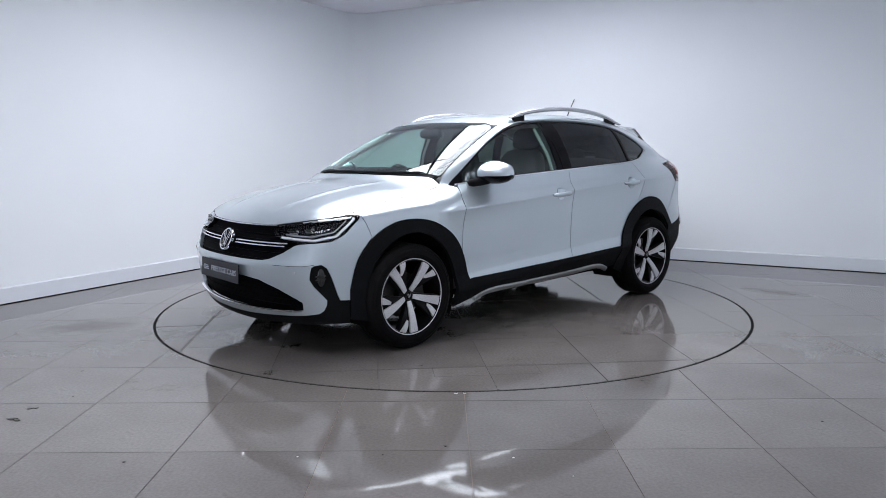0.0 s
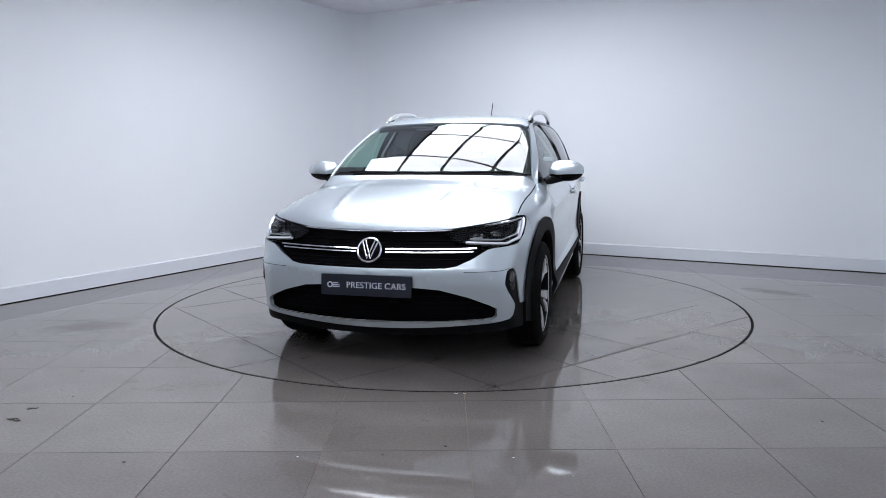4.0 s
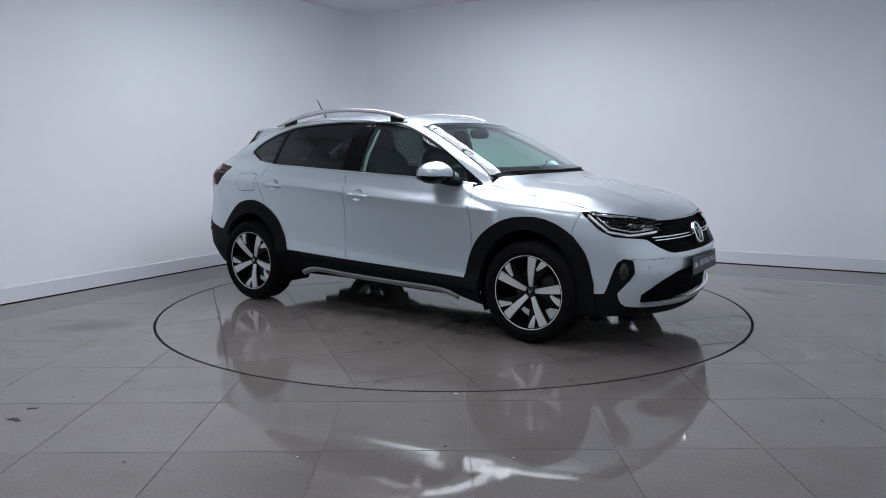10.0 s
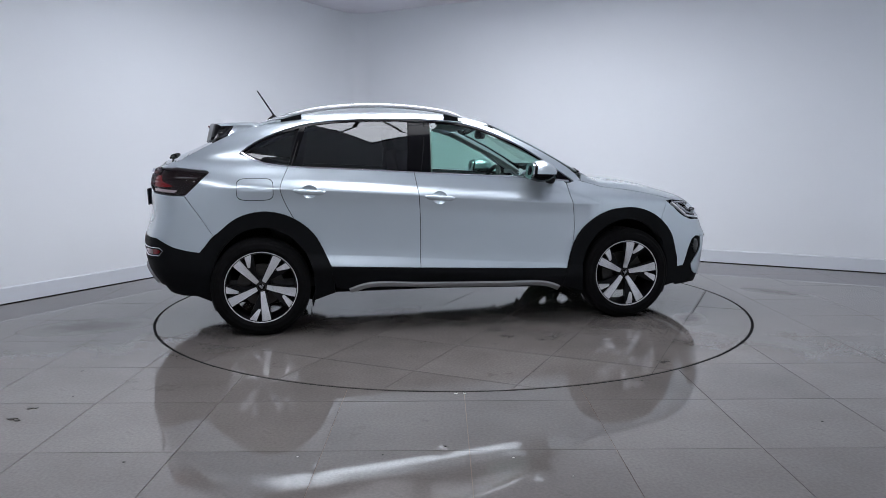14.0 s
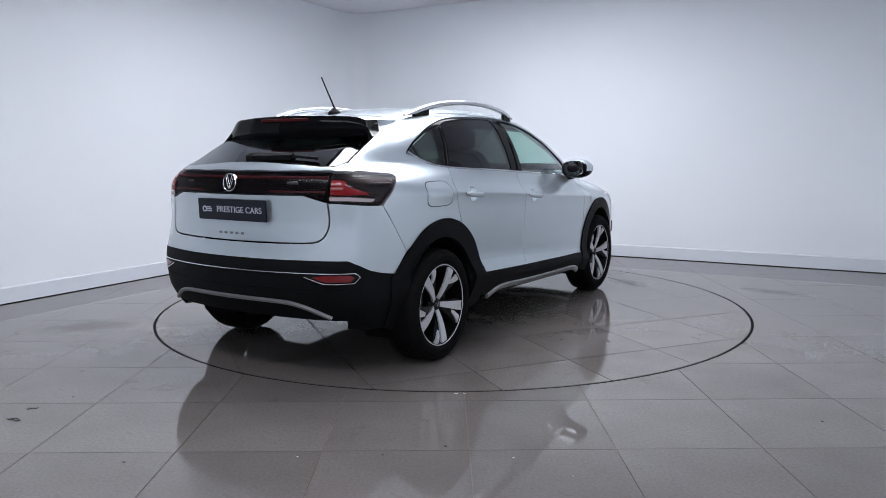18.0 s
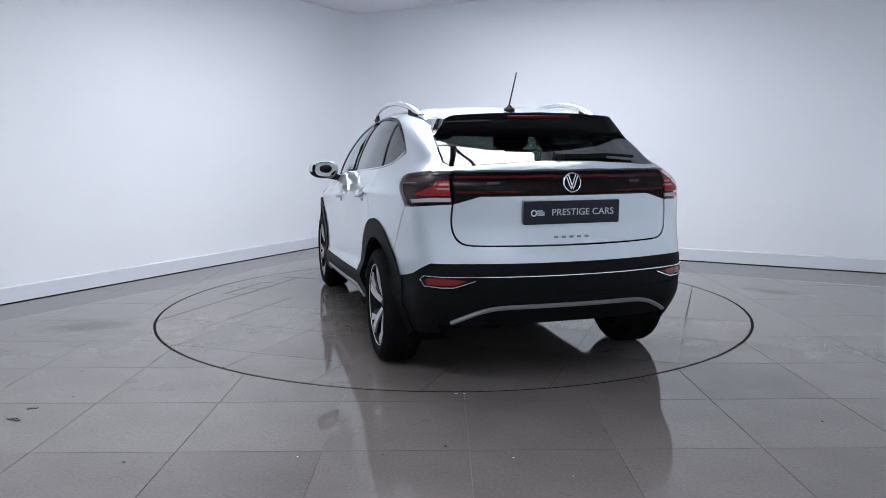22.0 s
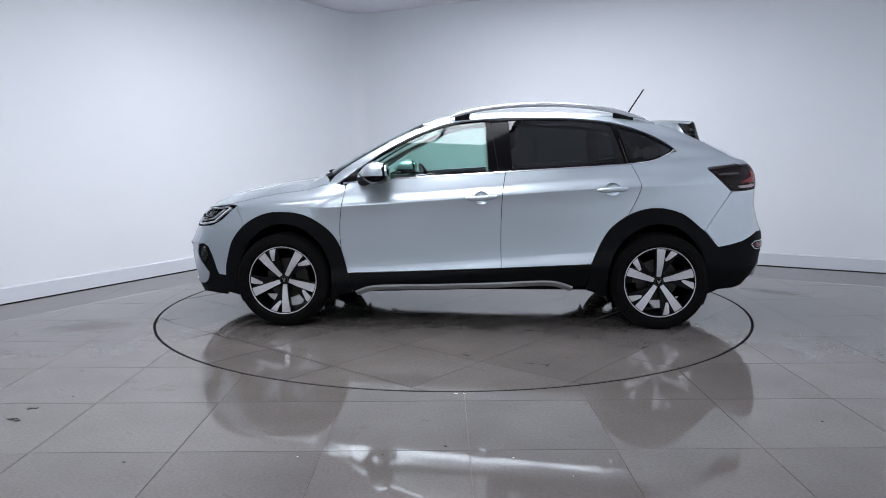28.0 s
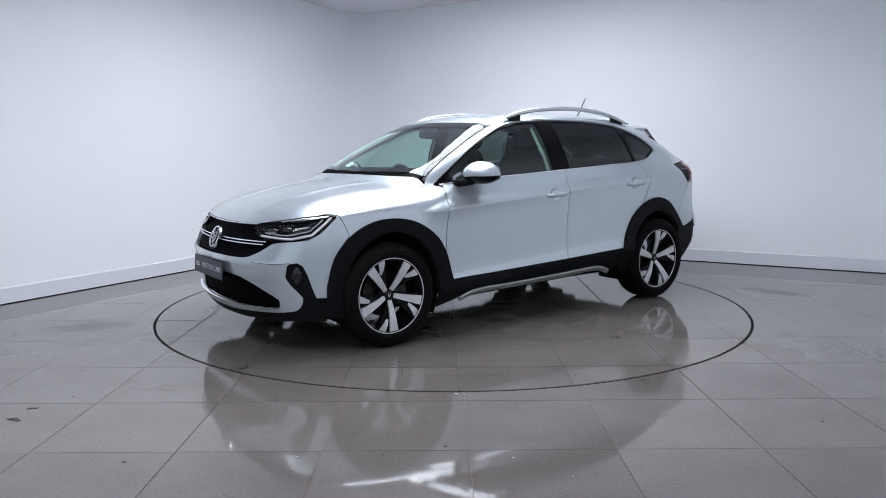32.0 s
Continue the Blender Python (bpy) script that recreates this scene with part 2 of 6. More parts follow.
# the two white walls meet in a rounded corner
DEPTH, BREADTH = 8.9, 6.3
left_end = CORNER + LEFT_DIR * DEPTH
right_end = CORNER + RIGHT_DIR * BREADTH
RC = 0.32
back_path = [left_end, CORNER + LEFT_DIR * 4.5, CORNER + LEFT_DIR * RC]
p0, p1, p2 = CORNER + LEFT_DIR * RC, CORNER, CORNER + RIGHT_DIR * RC
back_path += [p0 * (1 - t) ** 2 + p1 * 2 * t * (1 - t) + p2 * t * t for t in [i / 10 for i in range(1, 10)]]
back_path += [p2, CORNER + RIGHT_DIR * 3, right_end]
n_path = len(back_path)


def wall_ribbon(name, path, h, label):
    """A wall with thickness along a bent path; the room lies to the right of the way."""
    verts, faces = [], []
    for i, p in enumerate(path):
        d = (path[min(i + 1, len(path) - 1)] - path[max(i - 1, 0)]).normalized()
        o = Vector((-d.y, d.x, 0)) * 0.12
        verts += [p + Vector((0, 0, -0.05)), p + Vector((0, 0, h)), p + o + Vector((0, 0, h)), p + o + Vector((0, 0, -0.05))]
    for i in range(len(path) - 1):
        for j in range(4):
            a, b = i * 4 + j, i * 4 + (j + 1) % 4
            faces.append((a, b, b + 4, a + 4))
    faces += [(3, 2, 1, 0), tuple(len(verts) - 4 + j for j in range(4))]
    ob = link_mesh(name, verts, faces, WALL, smooth=True)
    ob.data.set_sharp_from_angle(angle=radians(30))
    return tagged(ob, label, "wall", kind="structure")


wall_ribbon("wall_north", back_path, ROOM_H, "smooth white-painted studio walls meeting in a rounded corner")
skirting("baseboard", back_path[::-1])
# unseen east and south walls, set close to bounce light on the car
skirting("baseboard_near", [left_end, CORNER + LEFT_DIR * DEPTH + RIGHT_DIR * BREADTH, right_end])
near_end = right_end + LEFT_DIR * DEPTH
wall("bounce_wall_east", right_end, near_end, ROOM_H, label="unseen white wall, added to bounce light onto the car")
wall("bounce_wall_south", near_end, left_end, ROOM_H, label="unseen white wall, added to bounce light onto the car")

bm = bmesh.new()
prism(bm, [(-11, -12), (11, -12), (11, 7), (-11, 7)], ROOM_H + 0.002, ROOM_H + 0.1)
tagged(part("ceiling", bm, CEILING, smooth=False), "pale lavender-grey flat ceiling", "ceiling", kind="structure")

# luminous ceiling panels between dark bars: a plus over the turntable, and an added, unseen row near the camera
PANEL = 0.635


def ceiling_light(lit, label):
    ob = tagged(new("ceiling_light"), label, "ceiling light", "ceiling lights")
    ob.matrix_world = pose(0, 0, ROOM_H - 0.03, 0, 0, 61.3) @ pose(-0.09, 0.03, 0)
    sides = set()
    for i, j in lit:
        x, y, h = i * PANEL, j * PANEL, PANEL / 2
        bm = bmesh.new()
        box(bm, (x - h + 0.012, y - h + 0.012, 0), (x + h - 0.012, y + h - 0.012, 0.02))
        part("diffuser", bm, PANEL_LIGHT, ob, smooth=False)
        sides |= {(2 * i - 1, 2 * j, 0), (2 * i + 1, 2 * j, 0), (2 * i, 2 * j - 1, 1), (2 * i, 2 * j + 1, 1)}
    for i, j, k in sorted(sides):
        x, y, h = i * PANEL / 2, j * PANEL / 2, PANEL / 2
        bm = bmesh.new()
        if k:
            box(bm, (x - h - 0.020, y - 0.020, -0.012), (x + h + 0.020, y + 0.020, 0.024))
        else:
            box(bm, (x - 0.012, y - h + 0.020, -0.010), (x + 0.012, y + h - 0.020, 0.022))
        part("bar", bm, BAR, ob, smooth=False)
    return ob


ceiling_light([(i, j) for i in range(-2, 3) for j in range(-1, 2)] + [(0, -2), (0, 2)], "luminous ceiling panels in a plus shape between dark bars")
# added fill row, brightens the side of the car that faces the camera
ceiling_light([(-6, j) for j in range(-4, 2)], "unseen row of luminous ceiling panels, added to light the car's near side")


# ---- car body: one smooth skin, from which the panels are cut ----
def line(xs, ys, blur=0.03, lo=-3.0, hi=3.0):
    """A smooth curve y(x) through the given knots."""
    xs, ys = np.array(xs, float), np.array(ys, float)
    g = np.linspace(lo, hi, 3001)
    h, d = np.diff(xs), np.diff(ys) / np.diff(xs)
    m = np.r_[d[0], [0 if a * b <= 0 else 2 * a * b / (a + b) for a, b in zip(d, d[1:])], d[-1]]
    i = np.clip(np.searchsorted(xs, g) - 1, 0, len(h) - 1)
    t = (g - xs[i]) / h[i]
    v = (2 * t**3 - 3 * t**2 + 1) * ys[i] + (t**3 - 2 * t**2 + t) * h[i] * m[i] + (3 * t**2 - 2 * t**3) * ys[i + 1] + (t**3 - t**2) * h[i] * m[i + 1]
    v = np.where(g < xs[0], ys[0] + m[0] * (g - xs[0]), v)
    v = np.where(g > xs[-1], ys[-1] + m[-1] * (g - xs[-1]), v)
    if blur:
        r = np.arange(-int(3 * blur / 0.002), int(3 * blur / 0.002) + 1) * 0.002
        k = np.exp(-0.5 * (r / blur) ** 2)
        k /= k.sum()
        pad = len(r) // 2
        ext = np.r_[v[0] + (v[1] - v[0]) * np.arange(-pad, 0), v, v[-1] + (v[-1] - v[-2]) * np.arange(1, pad + 1)]
        v = np.convolve(ext, k, "valid")
    return lambda q: np.interp(q, g, v)


shoulder = line([-2.2, -1.49, -1.12, -0.64, -0.23, 0.3, 0.86, 1.2, 1.6, 2.1], [1.10, 1.086, 1.078, 1.052, 1.023, 0.984, 0.948, 0.925, 0.885, 0.82], 0.06)
flank = line([-0.85, -0.72, -0.655, -0.625, -0.612, -0.545, -0.532, -0.48, -0.40, -0.30, -0.20, -0.125, -0.118, -0.112, -0.108, -0.105, -0.048, -0.040, 0.0, 0.03, 0.042, 0.06, 0.12, 0.18, 0.23, 0.29, 0.35, 0.42, 0.6],
             [0.79, 0.842, 0.872, 0.882, 0.881, 0.861, 0.858, 0.856, 0.857, 0.861, 0.867, 0.8765, 0.8778, 0.8790, 0.8788, 0.8775, 0.8350, 0.8310, 0.8170, 0.8075, 0.8040, 0.799, 0.7790, 0.7545, 0.7300, 0.6965, 0.6570, 0.611, 0.515], 0.002)
plain_flank = line([-0.85, -0.72, -0.655, -0.48, -0.35, -0.20, -0.10, -0.03, 0.0, 0.03, 0.06, 0.12, 0.18, 0.23, 0.29, 0.35, 0.42, 0.6],
                   [0.79, 0.842, 0.862, 0.860, 0.8605, 0.863, 0.857, 0.8340, 0.822, 0.8110, 0.799, 0.7790, 0.7545, 0.7300, 0.6965, 0.6570, 0.611, 0.515], 0.012)
taper = line([-2.3, -2.05, -1.9, -1.6, -1.3, -0.9, 0.9, 1.3, 1.6, 1.86, 2.05, 2.3], [0.27, 0.165, 0.115, 0.052, 0.014, 0.0, 0.0, 0.012, 0.05, 0.102, 0.16, 0.25], 0.08)
house = line([-2.2, -1.9, -1.4, -1.0, -0.6, 0.1, 0.5, 0.9, 1.2], [0.10, 0.09, 0.068, 0.03, 0.0, 0.0, 0.015, 0.055, 0.10], 0.08)
top = line([-2.3, -2.08, -2.0, -1.93, -1.75, -1.62, -1.45, -1.2, -0.9, -0.4, 0.0, 0.2, 0.372, 0.46, 0.56, 0.66, 0.76, 0.86, 0.96, 1.07, 1.13, 1.4, 1.6, 1.8, 1.9, 1.97, 2.05, 2.2],
           [0.93, 1.085, 1.128, 1.158, 1.238, 1.297, 1.366, 1.443, 1.487, 1.499, 1.487, 1.464, 1.4168, 1.3799, 1.3351, 1.2873, 1.2365, 1.1828, 1.1259, 1.0600, 1.026, 0.985, 0.945, 0.890, 0.850, 0.808, 0.735, 0.57], 0.018)
crown = line([-2.2, -1.9, -1.4, -0.8, 0.1, 0.4, 1.0, 1.25, 1.7, 2.1], [0.16, 0.13, 0.09, 0.075, 0.08, 0.11, 0.14, 0.085, 0.075, 0.09], 0.06)
nose = line([0.1, 0.2, 0.26, 0.32, 0.42, 0.5, 0.549, 0.560, 0.569, 0.62, 0.7, 0.77, 0.85, 1.0], [1.93, 2.03, 2.066, 2.083, 2.099, 2.108, 2.109, 2.118, 2.117, 2.09, 2.06, 2.03, 1.97, 1.85], 0.004)
tail = line([0.1, 0.25, 0.36, 0.45, 0.6, 0.66, 0.72, 0.78, 0.85, 1.0, 1.1, 1.2], [1.8, 1.97, 2.06, 2.10, 2.116, 2.104, 2.084, 2.067, 2.056, 2.058, 2.045, 1.98], 0.014)
edge = line([-2.2, -1.6, -1.2, 0.1, 0.4, 0.95, 1.15, 1.7, 2.1], [0.10, 0.10, 0.13, 0.13, 0.075, 0.06, 0.085, 0.09, 0.10], 0.05)


def smax(a, b, k):
    h = np.maximum(k - np.abs(a - b), 0)
    return np.maximum(a, b) + h * h / (4 * k)


def skin(p, only_side=False):
    """Above zero outside the body, below zero inside."""
    x, y, z = p[:, 0], np.abs(p[:, 1]), p[:, 2]
    u = z - shoulder(x)
    s = np.clip((u + 0.06) / 0.14, 0, 1)
    plain = np.clip((x + 2.2 * np.maximum(u + 0.105, 0) - 0.985) / 0.085, 0, 1) + np.clip((-1.30 - x) / 0.40, 0, 1)
    body = flank(u) * (1 - plain) + plain_flank(u) * plain
    side = (y - (body - taper(x) - house(x) * s * s * (3 - 2 * s))) * np.where(u > 0.05, 0.885, 1.0)
    if only_side:
        return side
    zt = top(x) - crown(x) * y * y
    # two soft ridges along the bonnet
    zt = zt + 0.007 * np.exp(-(((y - 0.36 - 0.10 * (1.2 - x)) / 0.024) ** 2)) * np.clip((x - 1.1) / 0.15, 0, 1) * np.clip((1.95 - x) / 0.3, 0, 1)
    slope = (top(x + 0.01) - top(x - 0.01)) / 0.02
    roof = (z - zt) / np.sqrt(1 + slope**2)
    front = x - (nose(z) - 0.30 * y**2.2)
    rear = -x - (tail(z) - 0.31 * y**2.2)
    f = smax(side, roof, edge(x))
    f = smax(f, front, 0.10)
    return smax(f, rear, 0.10)


VIEWS = {"L": (Vector((0, 1, 0)), (1, 0, 0), (0, 0, 1)), "F": (Vector((1, 0, 0)), (0, 1, 0), (0, 0, 1)), "B": (Vector((-1, 0, 0)), (0, -1, 0), (0, 0, 1)),
         "T": (Vector((0, 0, 1)), (1, 0, 0), (0, 1, 0)), "FL": (Vector((1, 1, 0)).normalized(), (-0.7071, 0.7071, 0), (0, 0, 1)),
         "BL": (Vector((-1, 1, 0)).normalized(), (-0.7071, -0.7071, 0), (0, 0, 1)), "FT": (Vector((1, 0, 1)).normalized(), (0, 1, 0), (-0.7071, 0, 0.7071)), "FLT": (Vector((0.6, 0.6, 0.5292)), (-0.70711, 0.70711, 0), (-0.3742, -0.3742, 0.84853))}


def view(name):
    d, a, b = VIEWS[name]
    return np.array(d), np.array(a, float), np.array(b, float)


def drop(view_name, q):
    """Points of a flat view dropped onto the skin."""
    d, a, b = view(view_name)
    q = np.asarray(q, float)
    base = q[:, :1] * a + q[:, 1:2] * b
    hi = np.full(len(q), 3.0)
    lo = np.full(len(q), 3.0)
    found = np.zeros(len(q), bool)
    for s in np.arange(3.0, -0.3, -0.06):
        v = skin(base + s * d)
        new_hit = (~found) & (v < 0)
        lo[new_hit], hi[new_hit] = s, s + 0.06
        found |= v < 0
    lo[~found], hi[~found] = 0, 0
    for _ in range(26):
        mid = (lo + hi) / 2
        v = skin(base + mid[:, None] * d) < 0
        lo, hi = np.where(v, mid, lo), np.where(v, hi, mid)
    return base + ((lo + hi) / 2)[:, None] * d


def normal(p, e=0.003):
    g = np.stack([skin(p + np.eye(3)[i] * e) - skin(p - np.eye(3)[i] * e) for i in range(3)], 1)
    return g / np.maximum(np.linalg.norm(g, axis=1, keepdims=True), 1e-9)


def flat(view_name, p):
    d, a, b = view(view_name)
    p = np.asarray(p, float)
    return np.c_[p @ a, p @ b]


def resample(loop, gap):
    """A closed loop with points at even steps, its corners kept."""
    out = []
    n = len(loop)
    for i in range(n):
        a, b = np.array(loop[i]), np.array(loop[(i + 1) % n])
        k = max(1, int(np.ceil(np.linalg.norm(b - a) / gap)))
        out += [a + (b - a) * j / k for j in range(k)]
    return np.array([p for i, p in enumerate(out) if i == 0 or np.linalg.norm(p - out[i - 1]) > 1e-5])


def inset(loop, d):
    """A closed flat loop drawn in by d."""
    p = np.asarray(loop, float)
    area = 0.5 * np.sum(p[:, 0] * np.roll(p[:, 1], -1) - np.roll(p[:, 0], -1) * p[:, 1])
    a, b = p - np.roll(p, 1, 0), np.roll(p, -1, 0) - p
    a /= np.maximum(np.linalg.norm(a, axis=1, keepdims=True), 1e-9)
    b /= np.maximum(np.linalg.norm(b, axis=1, keepdims=True), 1e-9)
    nrm = np.c_[-(a + b)[:, 1], (a + b)[:, 0]]
    nrm /= np.maximum(np.linalg.norm(nrm, axis=1, keepdims=True), 1e-9)
    return p + nrm * d * np.sign(area)


def panel_mesh(view_name, outline, holes=(), step=0.045, lift=0.0, rim=0.022, gap=0.0022, fine=0.02, pane=False):
    """Vertices, faces and normals of a skin panel: outline and holes are flat loops of its view."""
    loops = [resample(inset(outline, gap), fine)] + [resample(inset(h, -gap), fine) for h in holes]
    lines = []
    if view_name == "L" and step and step < 0.03:
        xs = np.arange(-2.0, 2.0, 0.022)
        lines = [np.c_[xs, shoulder(xs) + u] for u in (-0.63, -0.62, -0.608, -0.55, -0.54, -0.53, -0.15, -0.1285, -0.1205, -0.1135, -0.1065, -0.100, -0.056, -0.048, -0.040, -0.030, -0.012, 0.001, 0.010)]
        tip = np.arange(-0.10, 0.0, 0.006)
        for d in (0.0, 0.012, 0.024, 0.036):
            tx = 0.985 + 2.4 * d - 2.2 * (tip + 0.105)
            lines.append(np.c_[tx, shoulder(tx) + tip])
    v, tris = fill(loops, step, lines)
    p = drop(view_name, v)
    n = normal(p)
    if pane and view_name == "L":
        n = np.stack([skin(p + np.eye(3)[i] * 0.012, True) - skin(p - np.eye(3)[i] * 0.012, True) for i in range(3)], 1)
        n = n / np.linalg.norm(n, axis=1, keepdims=True)
    elif pane:
        # a pane bends less across the car than the body round it
        tx = (top(p[:, 0] + 0.03) - top(p[:, 0] - 0.03)) / 0.06
        flatter = np.c_[-tx, 2 * crown(p[:, 0]) * p[:, 1], np.ones(len(p))]
        n = flatter / np.linalg.norm(flatter, axis=1, keepdims=True)
    d, a, b = view(view_name)
    if np.dot(np.cross(a, b), d) < 0:
        tris = [t[::-1] for t in tris]
    top_v = p + n * lift
    verts, norms, faces = [top_v], [n], list(tris)
    count = len(top_v)
    if rim:
        key = {tuple(np.round(q, 6)): i for i, q in enumerate(v)}
        for lp in loops:
            idx = [key.get(tuple(np.round(q, 6))) for q in lp]
            idx = [i for i in idx if i is not None]
            k = len(idx)
            if k < 3:
                continue
            up, low = top_v[idx], top_v[idx] - n[idx] * rim
            tang = np.roll(up, -1, 0) - np.roll(up, 1, 0)
            out = np.cross(tang, n[idx])
            out /= np.maximum(np.linalg.norm(out, axis=1, keepdims=True), 1e-9)
            verts += [up, low]
            norms += [out, out]
            for i in range(k):
                j = (i + 1) % k
                if max(abs(up[i, 1]), abs(up[j, 1])) < 0.0035:
                    continue
                faces.append((count + i, count + k + i, count + k + j, count + j))
            count += 2 * k
    return np.concatenate(verts), faces, np.concatenate(norms)


def panel(name, view_name, outline, mat, parent, label="", holes=(), both=False, **kw):
    """A skin panel; both: also its mirror image on the car's other side. Returns the objects."""
    v, f, n = panel_mesh(view_name, outline, holes, **kw)
    if both:
        v[:, 1] = np.where(np.abs(v[:, 1]) < 0.002, 0, v[:, 1])
    made = [link_mesh(name, v, f, mat, parent, label, True, n)]
    if both:
        flip = np.array([1, -1, 1])
        made.append(link_mesh(name, v * flip, [t[::-1] for t in f], mat, parent, label, True, n * flip))
    return made


def mirror_pts(p):
    return [(a, -b) for a, b in reversed(list(p))]


car = tagged(new("car"), "silver compact crossover car with black cladding, parked on the turntable", "car")

# -- outlines, in metres of the side view (x forward, z up) --
ARC = lambda cx, cz, rx, rz, a0, a1, n=22: [(cx + rx * math.cos(radians(a)), cz + rz * math.sin(radians(a))) for a in np.linspace(a0, a1, n)]
WF, WR = 1.283, -1.283
HUB_Z = 0.325
# windows: belt and upper edge of the whole side glass
belt = spline([(0.885, 0.990), (0.5, 1.024), (-0.118, 1.060), (-0.644, 1.090), (-1.087, 1.114), (-1.24, 1.135), (-1.345, 1.180)], 6)
upper = spline([(-1.385, 1.212), (-1.302, 1.268), (-1.149, 1.338), (-0.958, 1.394), (-0.654, 1.424), (-0.271, 1.430), (-0.117, 1.424), (0.116, 1.400), (0.273, 1.354), (0.510, 1.246), (0.710, 1.120), (0.885, 1.002)], 6)
dlo = [tuple(p) for p in belt] + [tuple(p) for p in upper]

# wheel arches: silver edge and inner edge of the black cladding
arch_f = [(0.800, 0.20), (0.815, 0.36)] + [tuple(p) for p in spline([(0.822, 0.375), (0.872, 0.556), (0.951, 0.675), (1.103, 0.772), (1.262, 0.800), (1.40, 0.785), (1.535, 0.717), (1.64, 0.60), (1.683, 0.47), (1.70, 0.40)], 5)] + [(1.712, 0.20)]
arch_r = [(-1.70, 0.20), (-1.70, 0.54)] + [tuple(p) for p in spline([(-1.668, 0.56), (-1.542, 0.690), (-1.411, 0.788), (-1.247, 0.824), (-1.084, 0.787), (-0.939, 0.678), (-0.845, 0.50), (-0.82, 0.44)], 5)] + [(-0.80, 0.20)]
sill_top = [(0.83, 0.383), (0.5, 0.394), (-0.234, 0.424), (-0.83, 0.452)]


# bonnet edge and screen base seen from above (x, y)
lamp_top = np.concatenate([drop("F", [(0.42, 0.784), (0.50, 0.795), (0.58, 0.807), (0.66, 0.819)]), drop("L", [(1.78, 0.829), (1.70, 0.838)])])
hood_edge = np.concatenate([flat("T", lamp_top), spline([(1.63, 0.742), (1.5, 0.738), (1.25, 0.740), (1.02, 0.747), (0.955, 0.750)], 5)])
hood_side = flat("L", drop("T", hood_edge))          # the same line in the side view

# front door and rear door
front_lead = [(0.838, 0.975), (0.853, 0.86), (0.869, 0.74), (0.873, 0.629), (0.858, 0.50), (0.838, 0.42), (0.822, 0.376)]
mid_line = [(-0.252, 1.068), (-0.235, 0.95), (-0.224, 0.80), (-0.221, 0.62), (-0.224, 0.424)]
rear_trail = [(-1.085, 1.114), (-1.128, 1.02), (-1.140, 0.97), (-1.115, 0.885), (-1.060, 0.775)]


def belt_z(x):
    return float(np.interp(-x, -belt[:, 0], belt[:, 1]))


def sill_z(x):
    return float(np.interp(-x, [-p[0] for p in sill_top], [p[1] for p in sill_top]))


lead, midl, trail = spline(front_lead, 5), spline(mid_line, 5), spline(rear_trail, 5)
tp = lambda a: [tuple(q) for q in a]

f3 = lambda pts: drop("F", pts)
l3 = lambda pts: drop("L", pts)
b3 = lambda pts: drop("B", [(-y, z) for y, z in pts])
t3 = lambda pts: drop("T", pts)
# the line where roof, screen and tailgate meet the side frame, from above (x, y)
CANT = tp(spline([(0.965, 0.742), (0.93, 0.721), (0.74, 0.684), (0.54, 0.647), (0.36, 0.610), (0.28, 0.592), (0.15, 0.582), (0.0, 0.579), (-0.3, 0.58), (-0.65, 0.578), (-0.96, 0.568), (-1.2, 0.556), (-1.42, 0.548), (-1.55, 0.572), (-1.7, 0.587), (-1.79, 0.594), (-1.838, 0.622), (-1.834, 0.660)], 3))
cant = lambda hi, lo, d=0.0: [(x, y - d) for x, y in CANT if lo <= x <= hi]

# front door: below the belt
door_f = tp(lead) + [(x, sill_z(x)) for x in np.linspace(0.80, -0.20, 14)] + tp(midl[::-1]) + [(x, belt_z(x)) for x in np.linspace(-0.235, 0.825, 16)]
CUP = tuple((math.cos(a), math.sin(a)) for a in np.linspace(0, 2 * math.pi, 33)[:-1])
cup_loop = lambda x, z: [(x + 0.050 * a, z - 0.002 + 0.041 * b) for a, b in CUP]
doors = panel("front_door", "L", door_f, PAINT, car, both=True, step=0.024, holes=[cup_loop(-0.090, 0.898)])
arch_low = [p for p in arch_r if p[0] > -1.075 and p[1] > 0.46]
door_r = tp(midl) + [(x, sill_z(x)) for x in np.linspace(-0.26, -0.82, 8)] + [p for p in arch_low[::-1]] + tp(trail[::-1]) + [(x, belt_z(x)) for x in np.linspace(-1.07, -0.27, 12)]
doors_r = panel("rear_door", "L", door_r, PAINT, car, both=True, step=0.024, holes=[cup_loop(-0.953, 0.952)])

# front wing, from the door to the lamp
wing = [(0.843, 0.975)] + tp(lead[1:-1]) + [p for p in arch_f if p[1] > 0.42 and p[0] < 1.56]
wing += [(1.555, 0.712), (1.572, 0.755), (1.589, 0.797), (1.606, 0.838), (1.65, 0.842), (1.69, 0.846)] + [p for p in tp(hood_side) if 0.97 < p[0] < 1.65]
wing += [(0.955, 0.992), (0.90, 0.990)]
panel("front_wing", "L", wing, PAINT, car, both=True, step=0.024)

# bonnet
hood_l = np.concatenate([drop("F", [(y, 0.775 + 0.04 * y * y) for y in (0.0, 0.1, 0.2, 0.3, 0.38)]), lamp_top, drop("T", spline([(1.63, 0.742), (1.5, 0.738), (1.25, 0.740), (1.02, 0.747), (0.955, 0.750)], 5)), drop("T", [(0.98, 0.70), (1.04, 0.5), (1.075, 0.25), (1.085, 0.0)])])
hood_r = hood_l[1:-1][::-1] * [1, -1, 1]
panel("bonnet", "FT", tp(flat("FT", np.concatenate([hood_l, hood_r]))), PAINT, car, step=0.026, gap=0.0025, fine=0.014)

